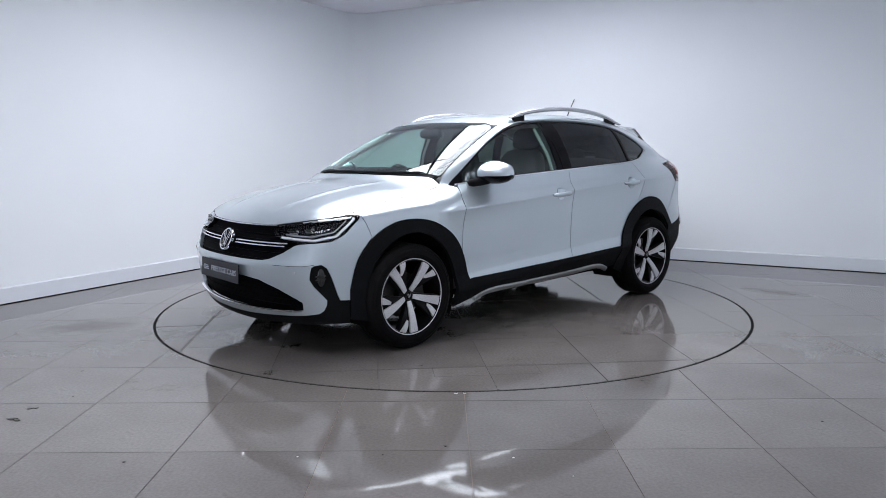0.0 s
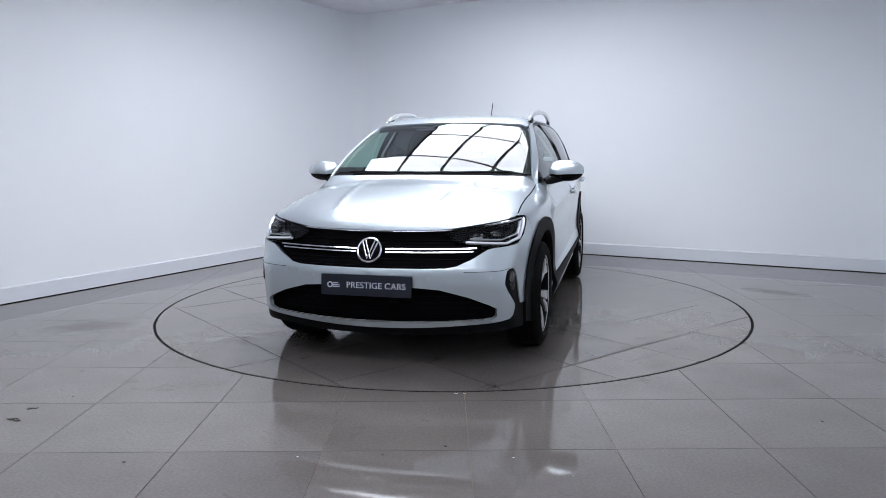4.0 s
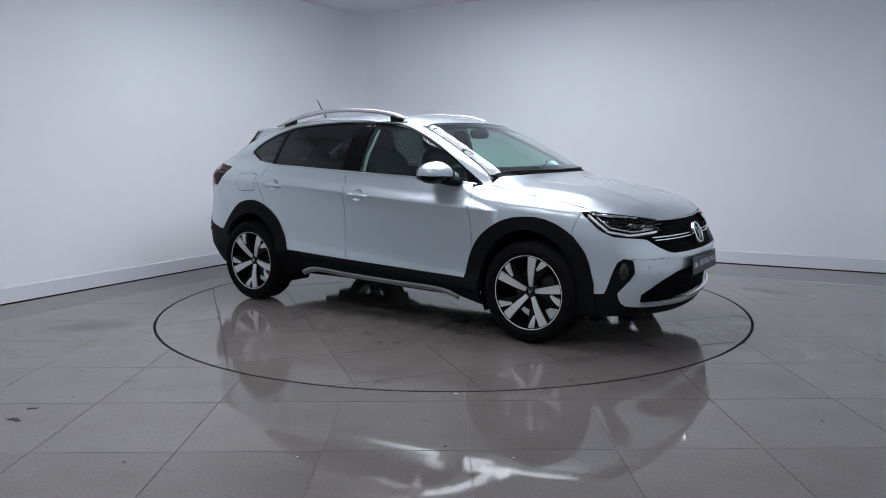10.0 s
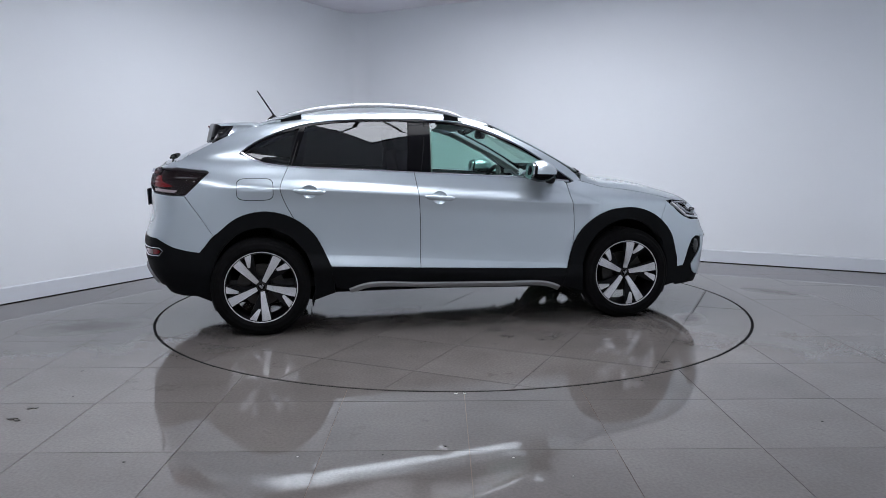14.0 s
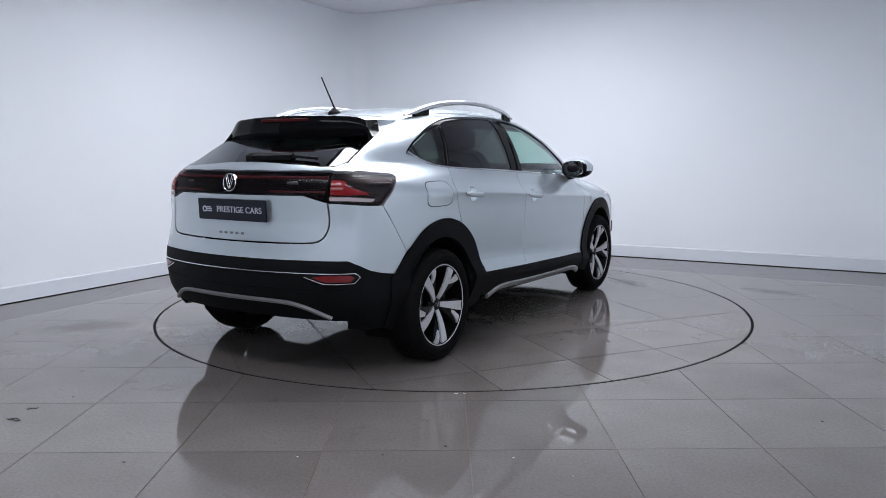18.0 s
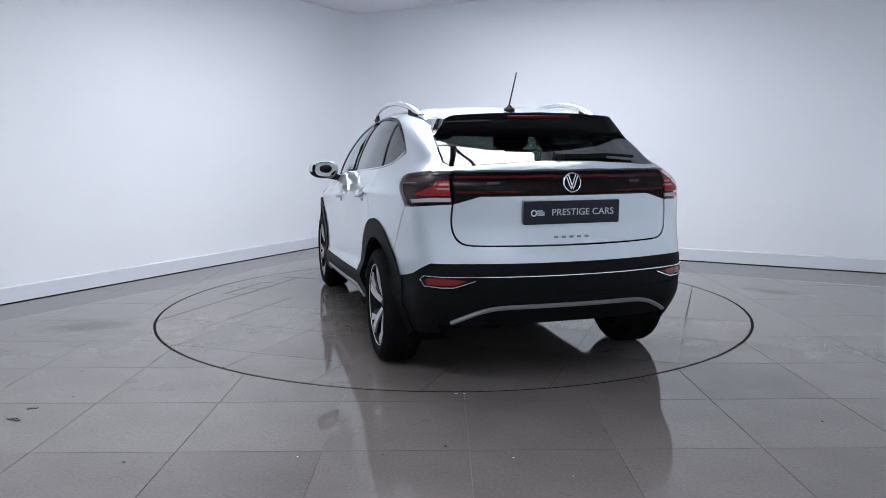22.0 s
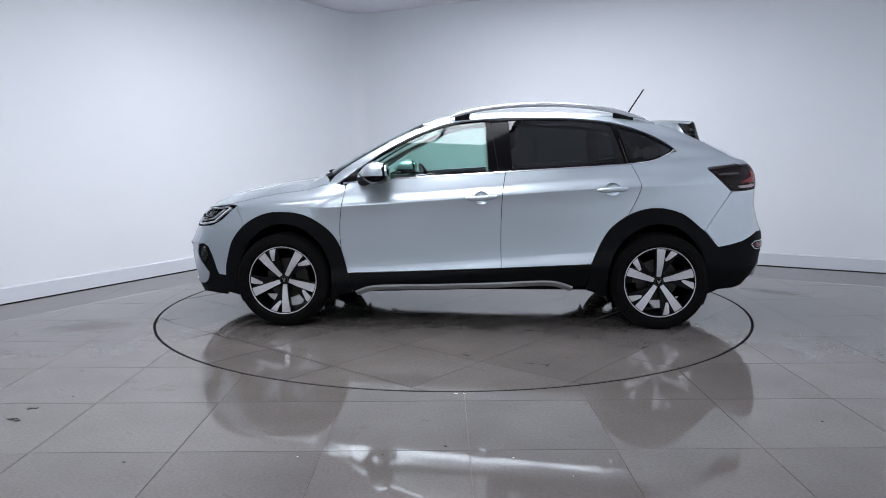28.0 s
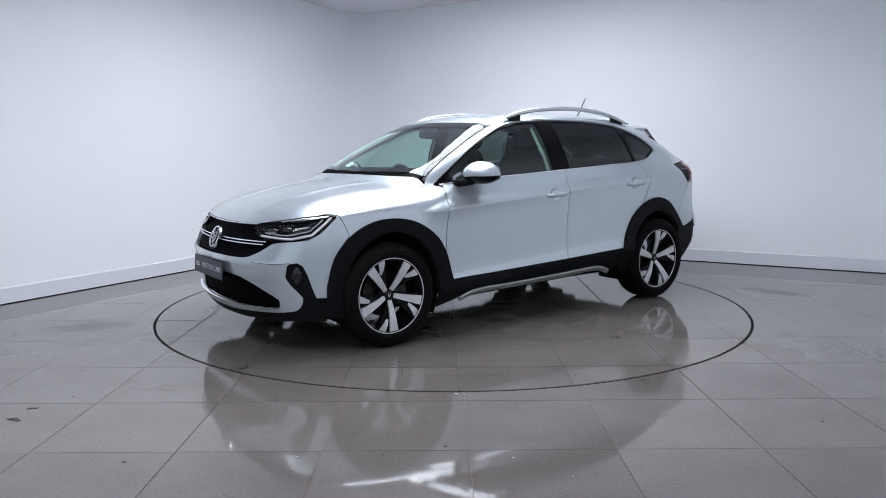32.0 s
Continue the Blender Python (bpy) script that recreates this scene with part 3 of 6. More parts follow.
# rear quarter: roof rail side, pillar and flank
quarter = [(-1.085, 1.112)] + tp(trail[1:]) + [p for p in arch_r[::-1] if p[0] < -1.06 and p[1] > 0.5]
quarter = [p for p in quarter if not (p[0] < -1.56 and p[1] < 0.9)]
quarter += [(-1.575, 0.668), (-1.66, 0.80), (-1.745, 0.928), (-1.66, 1.01), (-1.592, 1.076), (-1.60, 1.088), (-1.72, 1.10), (-1.80, 1.110)]
quarter += tp(flat("L", t3(CANT[::-1])))
quarter += [(0.905, 0.985)] + tp(upper[::-1]) + [(-1.40, 1.195)] + tp(belt[::-1][:12])
panel("side_frame", "L", quarter, PAINT, car, both=True, step=0.028, rim=0.03)

# dark rubber seals in the shut lines, a little below the skin
def seal(pts, both=True, width=0.014, depth=0.006):
    p = np.asarray(pts, float)
    n = normal(p)
    tang = np.gradient(p, axis=0)
    side = np.cross(n, tang / np.maximum(np.linalg.norm(tang, axis=1, keepdims=True), 1e-9)) * width / 2
    a, b = p - n * depth - side, p - n * depth + side
    k = len(p)
    for sgn in (1, -1) if both else (1,):
        m = np.array([1, sgn, 1])
        link_mesh("shut_line_seal", np.concatenate([a * m, b * m]), [(i, i + 1, k + i + 1, k + i) for i in range(k - 1)], DARK, car)


seal(drop("L", lead))
seal(drop("L", midl))
seal(drop("L", trail))
seal(hood_l[5:-4])

# roof skin
roof = [(0.372, 0.0), (0.368, 0.2), (0.353, 0.4), (0.326, 0.575)] + cant(0.30, -1.43) + [(-1.44, 0.25), (-1.445, 0.0)]
panel("roof", "T", roof + mirror_pts(roof[1:-1]), PAINT, car, step=0.045)

# glass
screen = [(1.06, 0.0), (1.045, 0.25), (1.0, 0.5), (0.955, 0.69)] + cant(0.94, 0.345, 0.004) + [(0.335, 0.575), (0.361, 0.4), (0.376, 0.2), (0.380, 0.0)]
panel("windscreen", "T", screen + mirror_pts(screen[1:-1]), SCREEN_GLASS, car, "pale green-tinted windscreen", step=0.03, lift=-0.004, rim=0)
# black printed border of the windscreen
border = screen + mirror_pts(screen[1:-1])
inner = [(1.0, 0.0), (0.985, 0.25), (0.945, 0.48), (0.90, 0.652)] + [(x, y - 0.030) for x, y in cant(0.88, 0.40)] + [(0.375, 0.55), (0.402, 0.4), (0.415, 0.2), (0.418, 0.0)]
panel("screen_border", "T", border, GLOSS, car, "black printed border of the windscreen", holes=[inner + mirror_pts(inner[1:-1])], step=0.05, lift=-0.007, rim=0, gap=0.0)
glass_f = [(0.78, 1.012)] + [(x, belt_z(x) + 0.008) for x in np.linspace(0.7, -0.135, 10)] + [(-0.115, 1.41)] + [p for p in tp(upper - [0, 0.012]) if -0.1 < p[0] < 0.72] + [(0.76, 1.07)]
panel("door_window", "L", glass_f, SIDE_GLASS, car, "pale green-tinted front door glass", both=True, step=0.035, lift=-0.010, rim=0, pane=True)
glass_r = [(-0.30, belt_z(-0.3) + 0.008)] + [(x, belt_z(x) + 0.008) for x in np.linspace(-0.4, -1.05, 8)] + [(-0.965, 1.375)] + [p for p in tp(upper - [0, 0.012]) if -0.94 < p[0] < -0.28] + [(-0.27, 1.415)]
panel("rear_door_window", "L", glass_r, DARK_GLASS, car, "dark privacy-tinted glass", both=True, step=0.035, lift=-0.010, rim=0, pane=True)
glass_q = [(-1.085, 1.125), (-1.235, 1.146), (-1.33, 1.186), (-1.365, 1.212), (-1.295, 1.257), (-1.145, 1.326), (-1.005, 1.368)]
panel("quarter_window", "L", glass_q, DARK_GLASS, car, "dark privacy-tinted glass", both=True, step=0.035, lift=-0.008, rim=0, pane=True)
hatch_glass = [(-1.93, 0.0), (-1.925, 0.3), (-1.90, 0.5), (-1.868, 0.575)] + cant(-1.45, -1.80, 0.004)[::-1] + [(-1.445, 0.3), (-1.45, 0.0)]
panel("rear_window", "T", hatch_glass + mirror_pts(hatch_glass[1:-1]), DARK_GLASS, car, "dark-tinted rear window", step=0.03, lift=-0.003, rim=0, pane=True)


# ---- front end ----


def loop3(view_name, *runs):
    """A flat loop of a view, from runs of points on the skin."""
    return tp(flat(view_name, np.concatenate([np.asarray(r, float) for r in runs])))


FOG_GLASS = material("fog_glass", (0.012, 0.013, 0.014), 0.12, 0.1, coat=0.3)
grille_low = [(0.14, 0.479), (0.253, 0.478), (0.389, 0.467), (0.539, 0.424), (0.651, 0.376), (0.683, 0.354), (0.681, 0.312), (0.665, 0.301), (0.618, 0.293), (0.38, 0.284), (0.0, 0.275)]
pod_out = [(1.758, 0.357), (1.773, 0.391), (1.806, 0.492), (1.833, 0.55), (1.866, 0.572), (1.902, 0.568), (1.917, 0.558)]
pod_in = [(1.923, 0.519), (1.925, 0.487), (1.904, 0.447), (1.859, 0.394), (1.835, 0.365), (1.839, 0.334), (1.853, 0.305), (1.877, 0.288)]
chin = [(0.704, 0.281), (0.6, 0.270), (0.364, 0.253), (0.2, 0.244), (0.0, 0.240)]
bumper = loop3("FL", f3([(0.0, 0.479), (0.0, 0.50), (0.0, 0.525), (0.0, 0.55), (0.0, 0.565), (0.0, 0.581), (0.29, 0.583), (0.423, 0.586), (0.48, 0.596), (0.558, 0.632), (0.629, 0.678), (0.66, 0.686), (0.70, 0.690)]),
               l3([(1.80, 0.700), (1.75, 0.722), (1.715, 0.742), (1.69, 0.765), (1.659, 0.793), (1.63, 0.815), (1.606, 0.838), (1.589, 0.797), (1.572, 0.755), (1.555, 0.712), (1.578, 0.683), (1.60, 0.653), (1.64, 0.60), (1.668, 0.53), (1.683, 0.47), (1.693, 0.352)] + pod_out + pod_in), f3(chin),
               f3(grille_low[::-1]))
panel("front_bumper", "FL", bumper, PAINT, car, both=True, step=0.026, gap=0.0006)
# black lower corner and fog lamp pod
corner = loop3("FL", l3(pod_in), f3(chin + [(0.0, 0.225), (0.0, 0.21), (0.0, 0.19), (0.3, 0.195), (0.58, 0.215)]),
               l3([(1.82, 0.225), (1.70, 0.215), (1.690, 0.352)] + pod_out))
panel("bumper_lower", "FL", corner, BLACK, car, "black grained lower bumper", both=True, step=0.03, lift=-0.006, gap=0)
for s in (1, -1):
    p = l3([(1.868, 0.498)])[0]
    nn = normal(np.array([p]))[0]
    fog = part("fog_lamp", lathe_bm([(0.0, 0.012), (0.018, 0.014), (0.030, 0.010), (0.034, 0.0), (0.036, -0.02)], 20), FOG_GLASS, car, "dark fog lamp in a black pod")
    q = Vector(nn).to_track_quat("Z", "Y").to_matrix().to_4x4()
    m = Matrix.Translation(Vector(p) - Vector(nn) * 0.006) @ q @ Matrix.Diagonal((0.75, 1.7, 1, 1))
    fog.matrix_basis = m if s == 1 else Matrix.Diagonal((1, -1, 1, 1)) @ m
    for k in (0.505, 0.485):
        a = l3([(1.895, k), (1.84, k + 0.004)])
        bm = bmesh.new()
        tube(bm, [Vector(q2) * 1 for q2 in a], 0.0045, 8)
        ob = part("pod_rib", bm, STEEL, fog)
        ob.matrix_parent_inverse = fog.matrix_basis.inverted()
        if s == -1:
            ob.matrix_basis = Matrix.Diagonal((1, -1, 1, 1))

# upper grille, recessed
up_half = [(0.0, 0.581), (0.29, 0.583), (0.423, 0.586), (0.48, 0.596), (0.558, 0.632), (0.629, 0.678), (0.569, 0.697), (0.459, 0.719), (0.405, 0.757), (0.41, 0.780), (0.2, 0.776), (0.0, 0.774)]
grille = panel("grille", "F", up_half + [(-y, z) for y, z in reversed(up_half[1:-1])], MESH_BLACK, car, "black grille with chrome bars", step=0.04, lift=-0.028, rim=0, gap=-0.006)[0]
low_half = [(0.0, 0.479)] + grille_low
grille2 = panel("lower_grille", "F", low_half + [(-y, z) for y, z in reversed(low_half[1:-1])], MESH_BLACK, car, "black mesh lower grille", step=0.04, lift=-0.035, rim=0, gap=-0.008)[0]


def strip(name, pts, mat, parent, width=0.012, proud=0.006, label="", both=False):
    """A rounded strip that lies on the skin along points of it; width is its height."""
    pts = np.asarray(pts, float)
    n = normal(pts)
    tang = np.gradient(pts, axis=0)
    tang /= np.maximum(np.linalg.norm(tang, axis=1, keepdims=True), 1e-9)
    up = np.cross(n, tang)
    prof = [(-0.5, -0.01), (-0.5, 0.4 * proud), (-0.3, proud), (0.3, proud), (0.5, 0.4 * proud), (0.5, -0.01)]
    w = np.full(len(pts), width) if np.isscalar(width) else np.asarray(width)
    verts = [pts[i] + up[i] * a * w[i] + n[i] * b for i in range(len(pts)) for a, b in prof]
    k = len(prof)
    faces = [(i * k + j, i * k + j + 1, (i + 1) * k + j + 1, (i + 1) * k + j) for i in range(len(pts) - 1) for j in range(k - 1)]
    faces += [tuple(range(k)), tuple(reversed(range(len(verts) - k, len(verts))))]
    made = []
    for s in (1, -1) if both else (1,):
        ob = link_mesh(name, [np.array(v) * [1, s, 1] for v in verts], faces if s == 1 else [f[::-1] for f in faces], mat, parent, label, True)
        ob.data.set_sharp_from_angle(angle=radians(40))
        made.append(ob)
    return made


def sunk(pts, d):
    """Skin points moved out by d along the skin's normal."""
    p = np.asarray(pts, float)
    return p + normal(p) * d


# grille bars
for k in range(5):
    z = 0.600 + k * 0.034
    w = float(np.interp(z, [0.585, 0.60, 0.63, 0.68, 0.70, 0.76], [0.40, 0.47, 0.54, 0.60, 0.54, 0.40]))
    strip("grille_slat", sunk(f3([(y, z) for y in np.linspace(-w, w, 25)]), -0.028), MESH_BLACK, grille, 0.010, 0.006)
for z, w, h in ((0.769, 0.43, 0.009),):
    strip("chrome_strip", sunk(f3([(y, z + 0.05 * y * y) for y in np.linspace(-w, w, 31)]), 0.001), CHROME, car, h, 0.006, "thin chrome strip")
for a, b, dz in ((0.085, 0.575, 0.0), (0.085, 0.56, -0.017)):
    strip("grille_bar", sunk(f3([(y, 0.681 + dz + 0.02 * y * y) for y in np.linspace(a, b, 18)]), -0.008), CHROME, car, 0.011, 0.008, "chrome grille bar", both=True)
for k in range(4):
    z = 0.318 + k * 0.036
    w = float(np.interp(z, [0.30, 0.355, 0.40, 0.46], [0.56, 0.63, 0.58, 0.42]))
    strip("grille_slat", sunk(f3([(y, z) for y in np.linspace(-w, w, 25)]), -0.036), MESH_BLACK, grille2, 0.008, 0.006)
strip("chrome_strip", sunk(f3([(y, 0.285 + 0.047 * y * y) for y in np.linspace(-0.615, 0.615, 33)]), 0.001), CHROME, car, 0.009, 0.006, "thin chrome strip")


# -- head lamps --
lamp = loop3("FLT", lamp_top, l3([(1.65, 0.841), (1.606, 0.840), (1.63, 0.817), (1.659, 0.795), (1.69, 0.767), (1.715, 0.744), (1.75, 0.724), (1.80, 0.702)]),
             f3([(0.70, 0.692), (0.647, 0.689), (0.569, 0.698), (0.459, 0.720), (0.405, 0.758)]))
lamp3 = drop("FLT", lamp)


def mirrored(build):
    """Builds a lamp or the like on the left and again on the right."""
    return [build(1), build(-1)]


def head_lamp(s):
    base = tagged_part("headlamp", "FLT", lamp, GLOSS, car, "black headlamp with a bright light strip", s, step=0.03, lift=-0.030, rim=0, gap=-0.002)
    # side wall of the housing
    up, low = lamp3, sunk(lamp3, -0.032)
    n = len(up)
    v = [np.array(q) * [1, s, 1] for q in list(up) + list(low)]
    fc = [(i, (i + 1) % n, n + (i + 1) % n, n + i) for i in range(n)]
    link_mesh("housing", v, [f[::-1] for f in fc] if s == -1 else fc, GLOSS, base)
    run = lambda a, b, n: [(a[0] + (b[0] - a[0]) * k / n, a[1] + (b[1] - a[1]) * k / n) for k in range(n + 1)]
    foot = sunk(np.concatenate([f3(run((0.515, 0.719), (0.725, 0.708), 9)), l3(run((1.775, 0.728), (1.650, 0.826), 9))]), -0.004)
    strip_s("light_strip", foot, LIGHT_STRIP, base, 0.014, 0.008, s)
    foot2 = sunk(np.concatenate([f3(run((0.535, 0.738), (0.70, 0.730), 7)), l3(run((1.785, 0.752), (1.700, 0.818), 6))]), -0.008)
    strip_s("light_guide", foot2, WHITE_LENS, base, 0.007, 0.006, s)
    brow = sunk(np.concatenate([f3(run((0.60, 0.804), (0.68, 0.816), 3)), l3(run((1.77, 0.823), (1.665, 0.832), 5))]), -0.003)
    strip_s("light_brow", brow, CHROME, base, 0.006, 0.004, s)
    for y, z, r in ((0.565, 0.755, 0.022), (0.665, 0.768, 0.024)):
        p = sunk(f3([(y, z)]), -0.010)[0]
        bm = lathe_bm([(0.0, 0.010), (r * 0.6, 0.008), (r * 0.9, 0.002), (r, -0.002), (r * 1.1, 0.004), (r * 1.1, -0.012)], 20)
        ob = part("projector", bm, FOG_GLASS, base)
        ob.matrix_basis = Matrix.Translation(Vector(p) * 1 if s == 1 else Vector((p[0], -p[1], p[2]))) @ pose(0, 0, 0, 0, 90, 12 * s) @ Matrix.Diagonal((0.55, 1.3, 1, 1))
    for y0, y1, z in ((0.55, 0.60, 0.748), (0.55, 0.60, 0.762), (0.655, 0.69, 0.760), (0.655, 0.69, 0.774)):
        strip_s("lamp_reflector", sunk(f3([(y0, z), ((y0 + y1) / 2, z), (y1, z)]), -0.012), SATIN, base, 0.007, 0.004, s)
    tagged_part("lens", "FLT", lamp, LENS, base, "clear lamp lens", s, step=0.014, lift=-0.001, rim=0, gap=0.001, fine=0.008)
    return base


def tagged_part(name, view_name, outline, mat, parent, label, s, **kw):
    v, f, n = panel_mesh(view_name, outline, **kw)
    k = np.array([1, s, 1])
    return link_mesh(name, v * k, f if s == 1 else [t[::-1] for t in f], mat, parent, label, True, n * k)


def strip_s(name, pts, mat, parent, width, proud, s, label=""):
    obs = strip(name, pts, mat, parent, width, proud, label)
    if s == -1:
        for o in obs:
            me = o.data
            co = np.empty(len(me.vertices) * 3)
            me.vertices.foreach_get("co", co)
            co[1::3] *= -1
            me.vertices.foreach_set("co", co)
            me.flip_normals()
    return obs


# thin dark strip that paints in the shade along the bumper's crease
for s in (1, -1):
    strip_s("bumper_seam_shade", sunk(np.concatenate([l3([(1.905, 0.573)]), f3([(y, 0.5655 + 0.03 * (y - 0.5) ** 2) for y in np.linspace(0.71, 0.52, 24)])]), 0.001), SEAM, car, 0.0026, 0.0014, s)
LIGHT_STRIP = material("lamp_strip", (0.80, 0.82, 0.86), 0.2, 0.2, coat=0.5)
mirrored(head_lamp)


# -- badges, plates --
def text_mesh(body, height):
    """Lettering as a mesh, of that cap height, centred."""
    cu = bpy.data.curves.new("lettering", "FONT")
    cu.body, cu.size, cu.align_x, cu.align_y, cu.extrude = body, height * 1.38, "CENTER", "CENTER", 0.0008
    tmp = new("lettering", cu)
    me = bpy.data.meshes.new_from_object(tmp.evaluated_get(bpy.context.evaluated_depsgraph_get()))
    bpy.data.objects.remove(tmp)
    return me


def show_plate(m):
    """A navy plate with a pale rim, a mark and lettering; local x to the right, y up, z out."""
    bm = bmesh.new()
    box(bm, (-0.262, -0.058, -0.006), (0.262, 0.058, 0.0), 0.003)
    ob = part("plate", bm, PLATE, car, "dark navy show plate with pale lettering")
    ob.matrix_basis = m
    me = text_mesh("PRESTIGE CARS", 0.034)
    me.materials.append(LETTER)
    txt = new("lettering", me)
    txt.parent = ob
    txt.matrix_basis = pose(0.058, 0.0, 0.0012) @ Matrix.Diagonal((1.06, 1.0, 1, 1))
    bm = bmesh.new()
    lathe(bm, [(0.010, 0.0), (0.010, 0.002), (0.017, 0.002), (0.017, 0.0)], pose(-0.208, 0, 0), 20)
    for k, w in ((0.010, 0.030), (0.0, 0.038), (-0.010, 0.038)):
        box(bm, (-0.190, k - 0.003, 0), (-0.190 + w, k + 0.003, 0.002))
    mark = part("mark", bm, LETTER, ob, "pale round mark with bars", smooth=False)
    return ob


def badge(m, r):
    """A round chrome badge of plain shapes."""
    bm = lathe_bm([(0.0, 0.002), (r * 0.86, 0.002), (r * 0.9, -0.01)], 40)
    ob = part("badge", bm, GLOSS, car, "round chrome badge on a black ground")
    ob.matrix_basis = m
    part("ring", lathe_bm([(r * 0.84, 0.0), (r * 0.86, 0.008), (r * 0.93, 0.010), (r, 0.006), (r, -0.01)], 40), CHROME, ob, "chrome ring")
    for x, a, l in ((-0.40, 20, 0.62), (0.40, -20, 0.62), (-0.13, 20, 0.80), (0.13, -20, 0.80)):
        bm = bmesh.new()
        box(bm, (-0.055 * r, -l * r, 0.0), (0.055 * r, l * r, 0.008), 0.002, pose(x * r, 0.06 * r, 0, 0, 0, a))
        part("slanted_bar", bm, CHROME, ob)
    return ob


FRONT = Matrix(((0, 0, 1, 0), (1, 0, 0, 0), (0, 1, 0, 0), (0, 0, 0, 1)))   # local z to the car's front
REAR = Matrix(((0, 0, -1, 0), (-1, 0, 0, 0), (0, 1, 0, 0), (0, 0, 0, 1)))
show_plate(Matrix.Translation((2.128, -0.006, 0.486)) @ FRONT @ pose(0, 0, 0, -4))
badge(Matrix.Translation((2.072, 0, 0.674)) @ FRONT @ pose(0, 0, 0, -22), 0.072)
for y, z in ((0.335, 0.527), (-0.335, 0.527), (0.655, 0.525), (-0.655, 0.525)):
    p = f3([(y, z)])[0]
    ob = part("parking_sensor", lathe_bm([(0.0, 0.002), (0.009, 0.0015), (0.0105, -0.003)], 16), SATIN, car)
    ob.matrix_basis = Matrix.Translation(p) @ Vector(normal(np.array([p]))[0]).to_track_quat("Z", "Y").to_matrix().to_4x4()
tow = [(-0.47 + 0.034 * math.copysign(abs(math.cos(a)) ** 0.5, math.cos(a)), 0.545 + 0.030 * math.copysign(abs(math.sin(a)) ** 0.5, math.sin(a))) for a in np.linspace(0, 2 * math.pi, 25)[:-1]]
panel("tow_cover", "F", tow, PAINT, car, step=0.02, lift=0.0015, rim=0.004, gap=0)


# ---- sides ----
def arch_inner(cx, a0, a1, n=26):
    return [(cx + 0.333 * math.cos(radians(a)), 0.335 + 0.385 * math.sin(radians(a))) for a in np.linspace(a0, a1, n)]


in_f, in_r = arch_inner(1.266, -18, 198), arch_inner(-1.266, -18, 198)
ring_f = [p for p in arch_f if p[1] > 0.25]
ring_f = [(0.79, 0.26)] + ring_f[:-1] + [(1.70, 0.24)] + [p for p in in_f]
panel("wheel_arch", "L", ring_f, BLACK, car, "black grained wheel arch cladding", both=True, step=0.025, lift=0.011, rim=0.03, gap=0.0)
ring_r = [(-1.70, 0.27), (-1.70, 0.545)] + [p for p in arch_r if p[1] > 0.45][1:] + [(-0.80, 0.27)] + [p for p in in_r]
panel("wheel_arch", "L", ring_r, BLACK, car, "black grained wheel arch cladding", both=True, step=0.025, lift=0.011, rim=0.03, gap=0.0)
sill = [(0.80, 0.262), (0.833, 0.381)] + [(x, sill_z(x) - 0.002) for x in np.linspace(0.75, -0.78, 14)] + [(-0.835, 0.450), (-0.79, 0.300), (-0.69, 0.290), (0.70, 0.258)]
panel("sill", "L", sill, BLACK, car, "black sill cladding", both=True, step=0.03, lift=0.007, rim=0.03, gap=0)
bar_path = l3(spline([(0.765, 0.245), (0.70, 0.272), (0.62, 0.287), (0.3, 0.293), (-0.2, 0.306), (-0.54, 0.319), (-0.62, 0.306), (-0.70, 0.277)], 5))
strip("sill_trim", sunk(bar_path, 0.004), SILL_SILVER, car, 0.042, 0.012, "satin silver sill trim", both=True)

# window surround: black, with the panes let in, and a chrome strip under it
panel("window_frame", "L", dlo, GLOSS, car, "gloss black window surround", holes=[glass_f, glass_r, glass_q], both=True, step=0.05, lift=-0.006, rim=0.012, gap=0.002)
strip("belt_strip", l3([(x, belt_z(x) - 0.002) for x in np.linspace(0.86, -1.10, 40)] + [tuple(p) for p in belt[-8:]] + [(-1.383, 1.205)]), CHROME, car, 0.011, 0.006, "chrome strip under the windows", both=True)
strip("window_bead", l3([(x, z) for x, z in [(-0.205, 1.068), (-0.175, 1.24), (-0.150, 1.412)]]), BLACK, car, 0.006, 0.004, both=True)
strip("window_post", sunk(l3([(-1.066, 1.122), (-1.026, 1.245), (-0.986, 1.368)]), -0.005), STEEL, car, 0.006, 0.003, both=True)


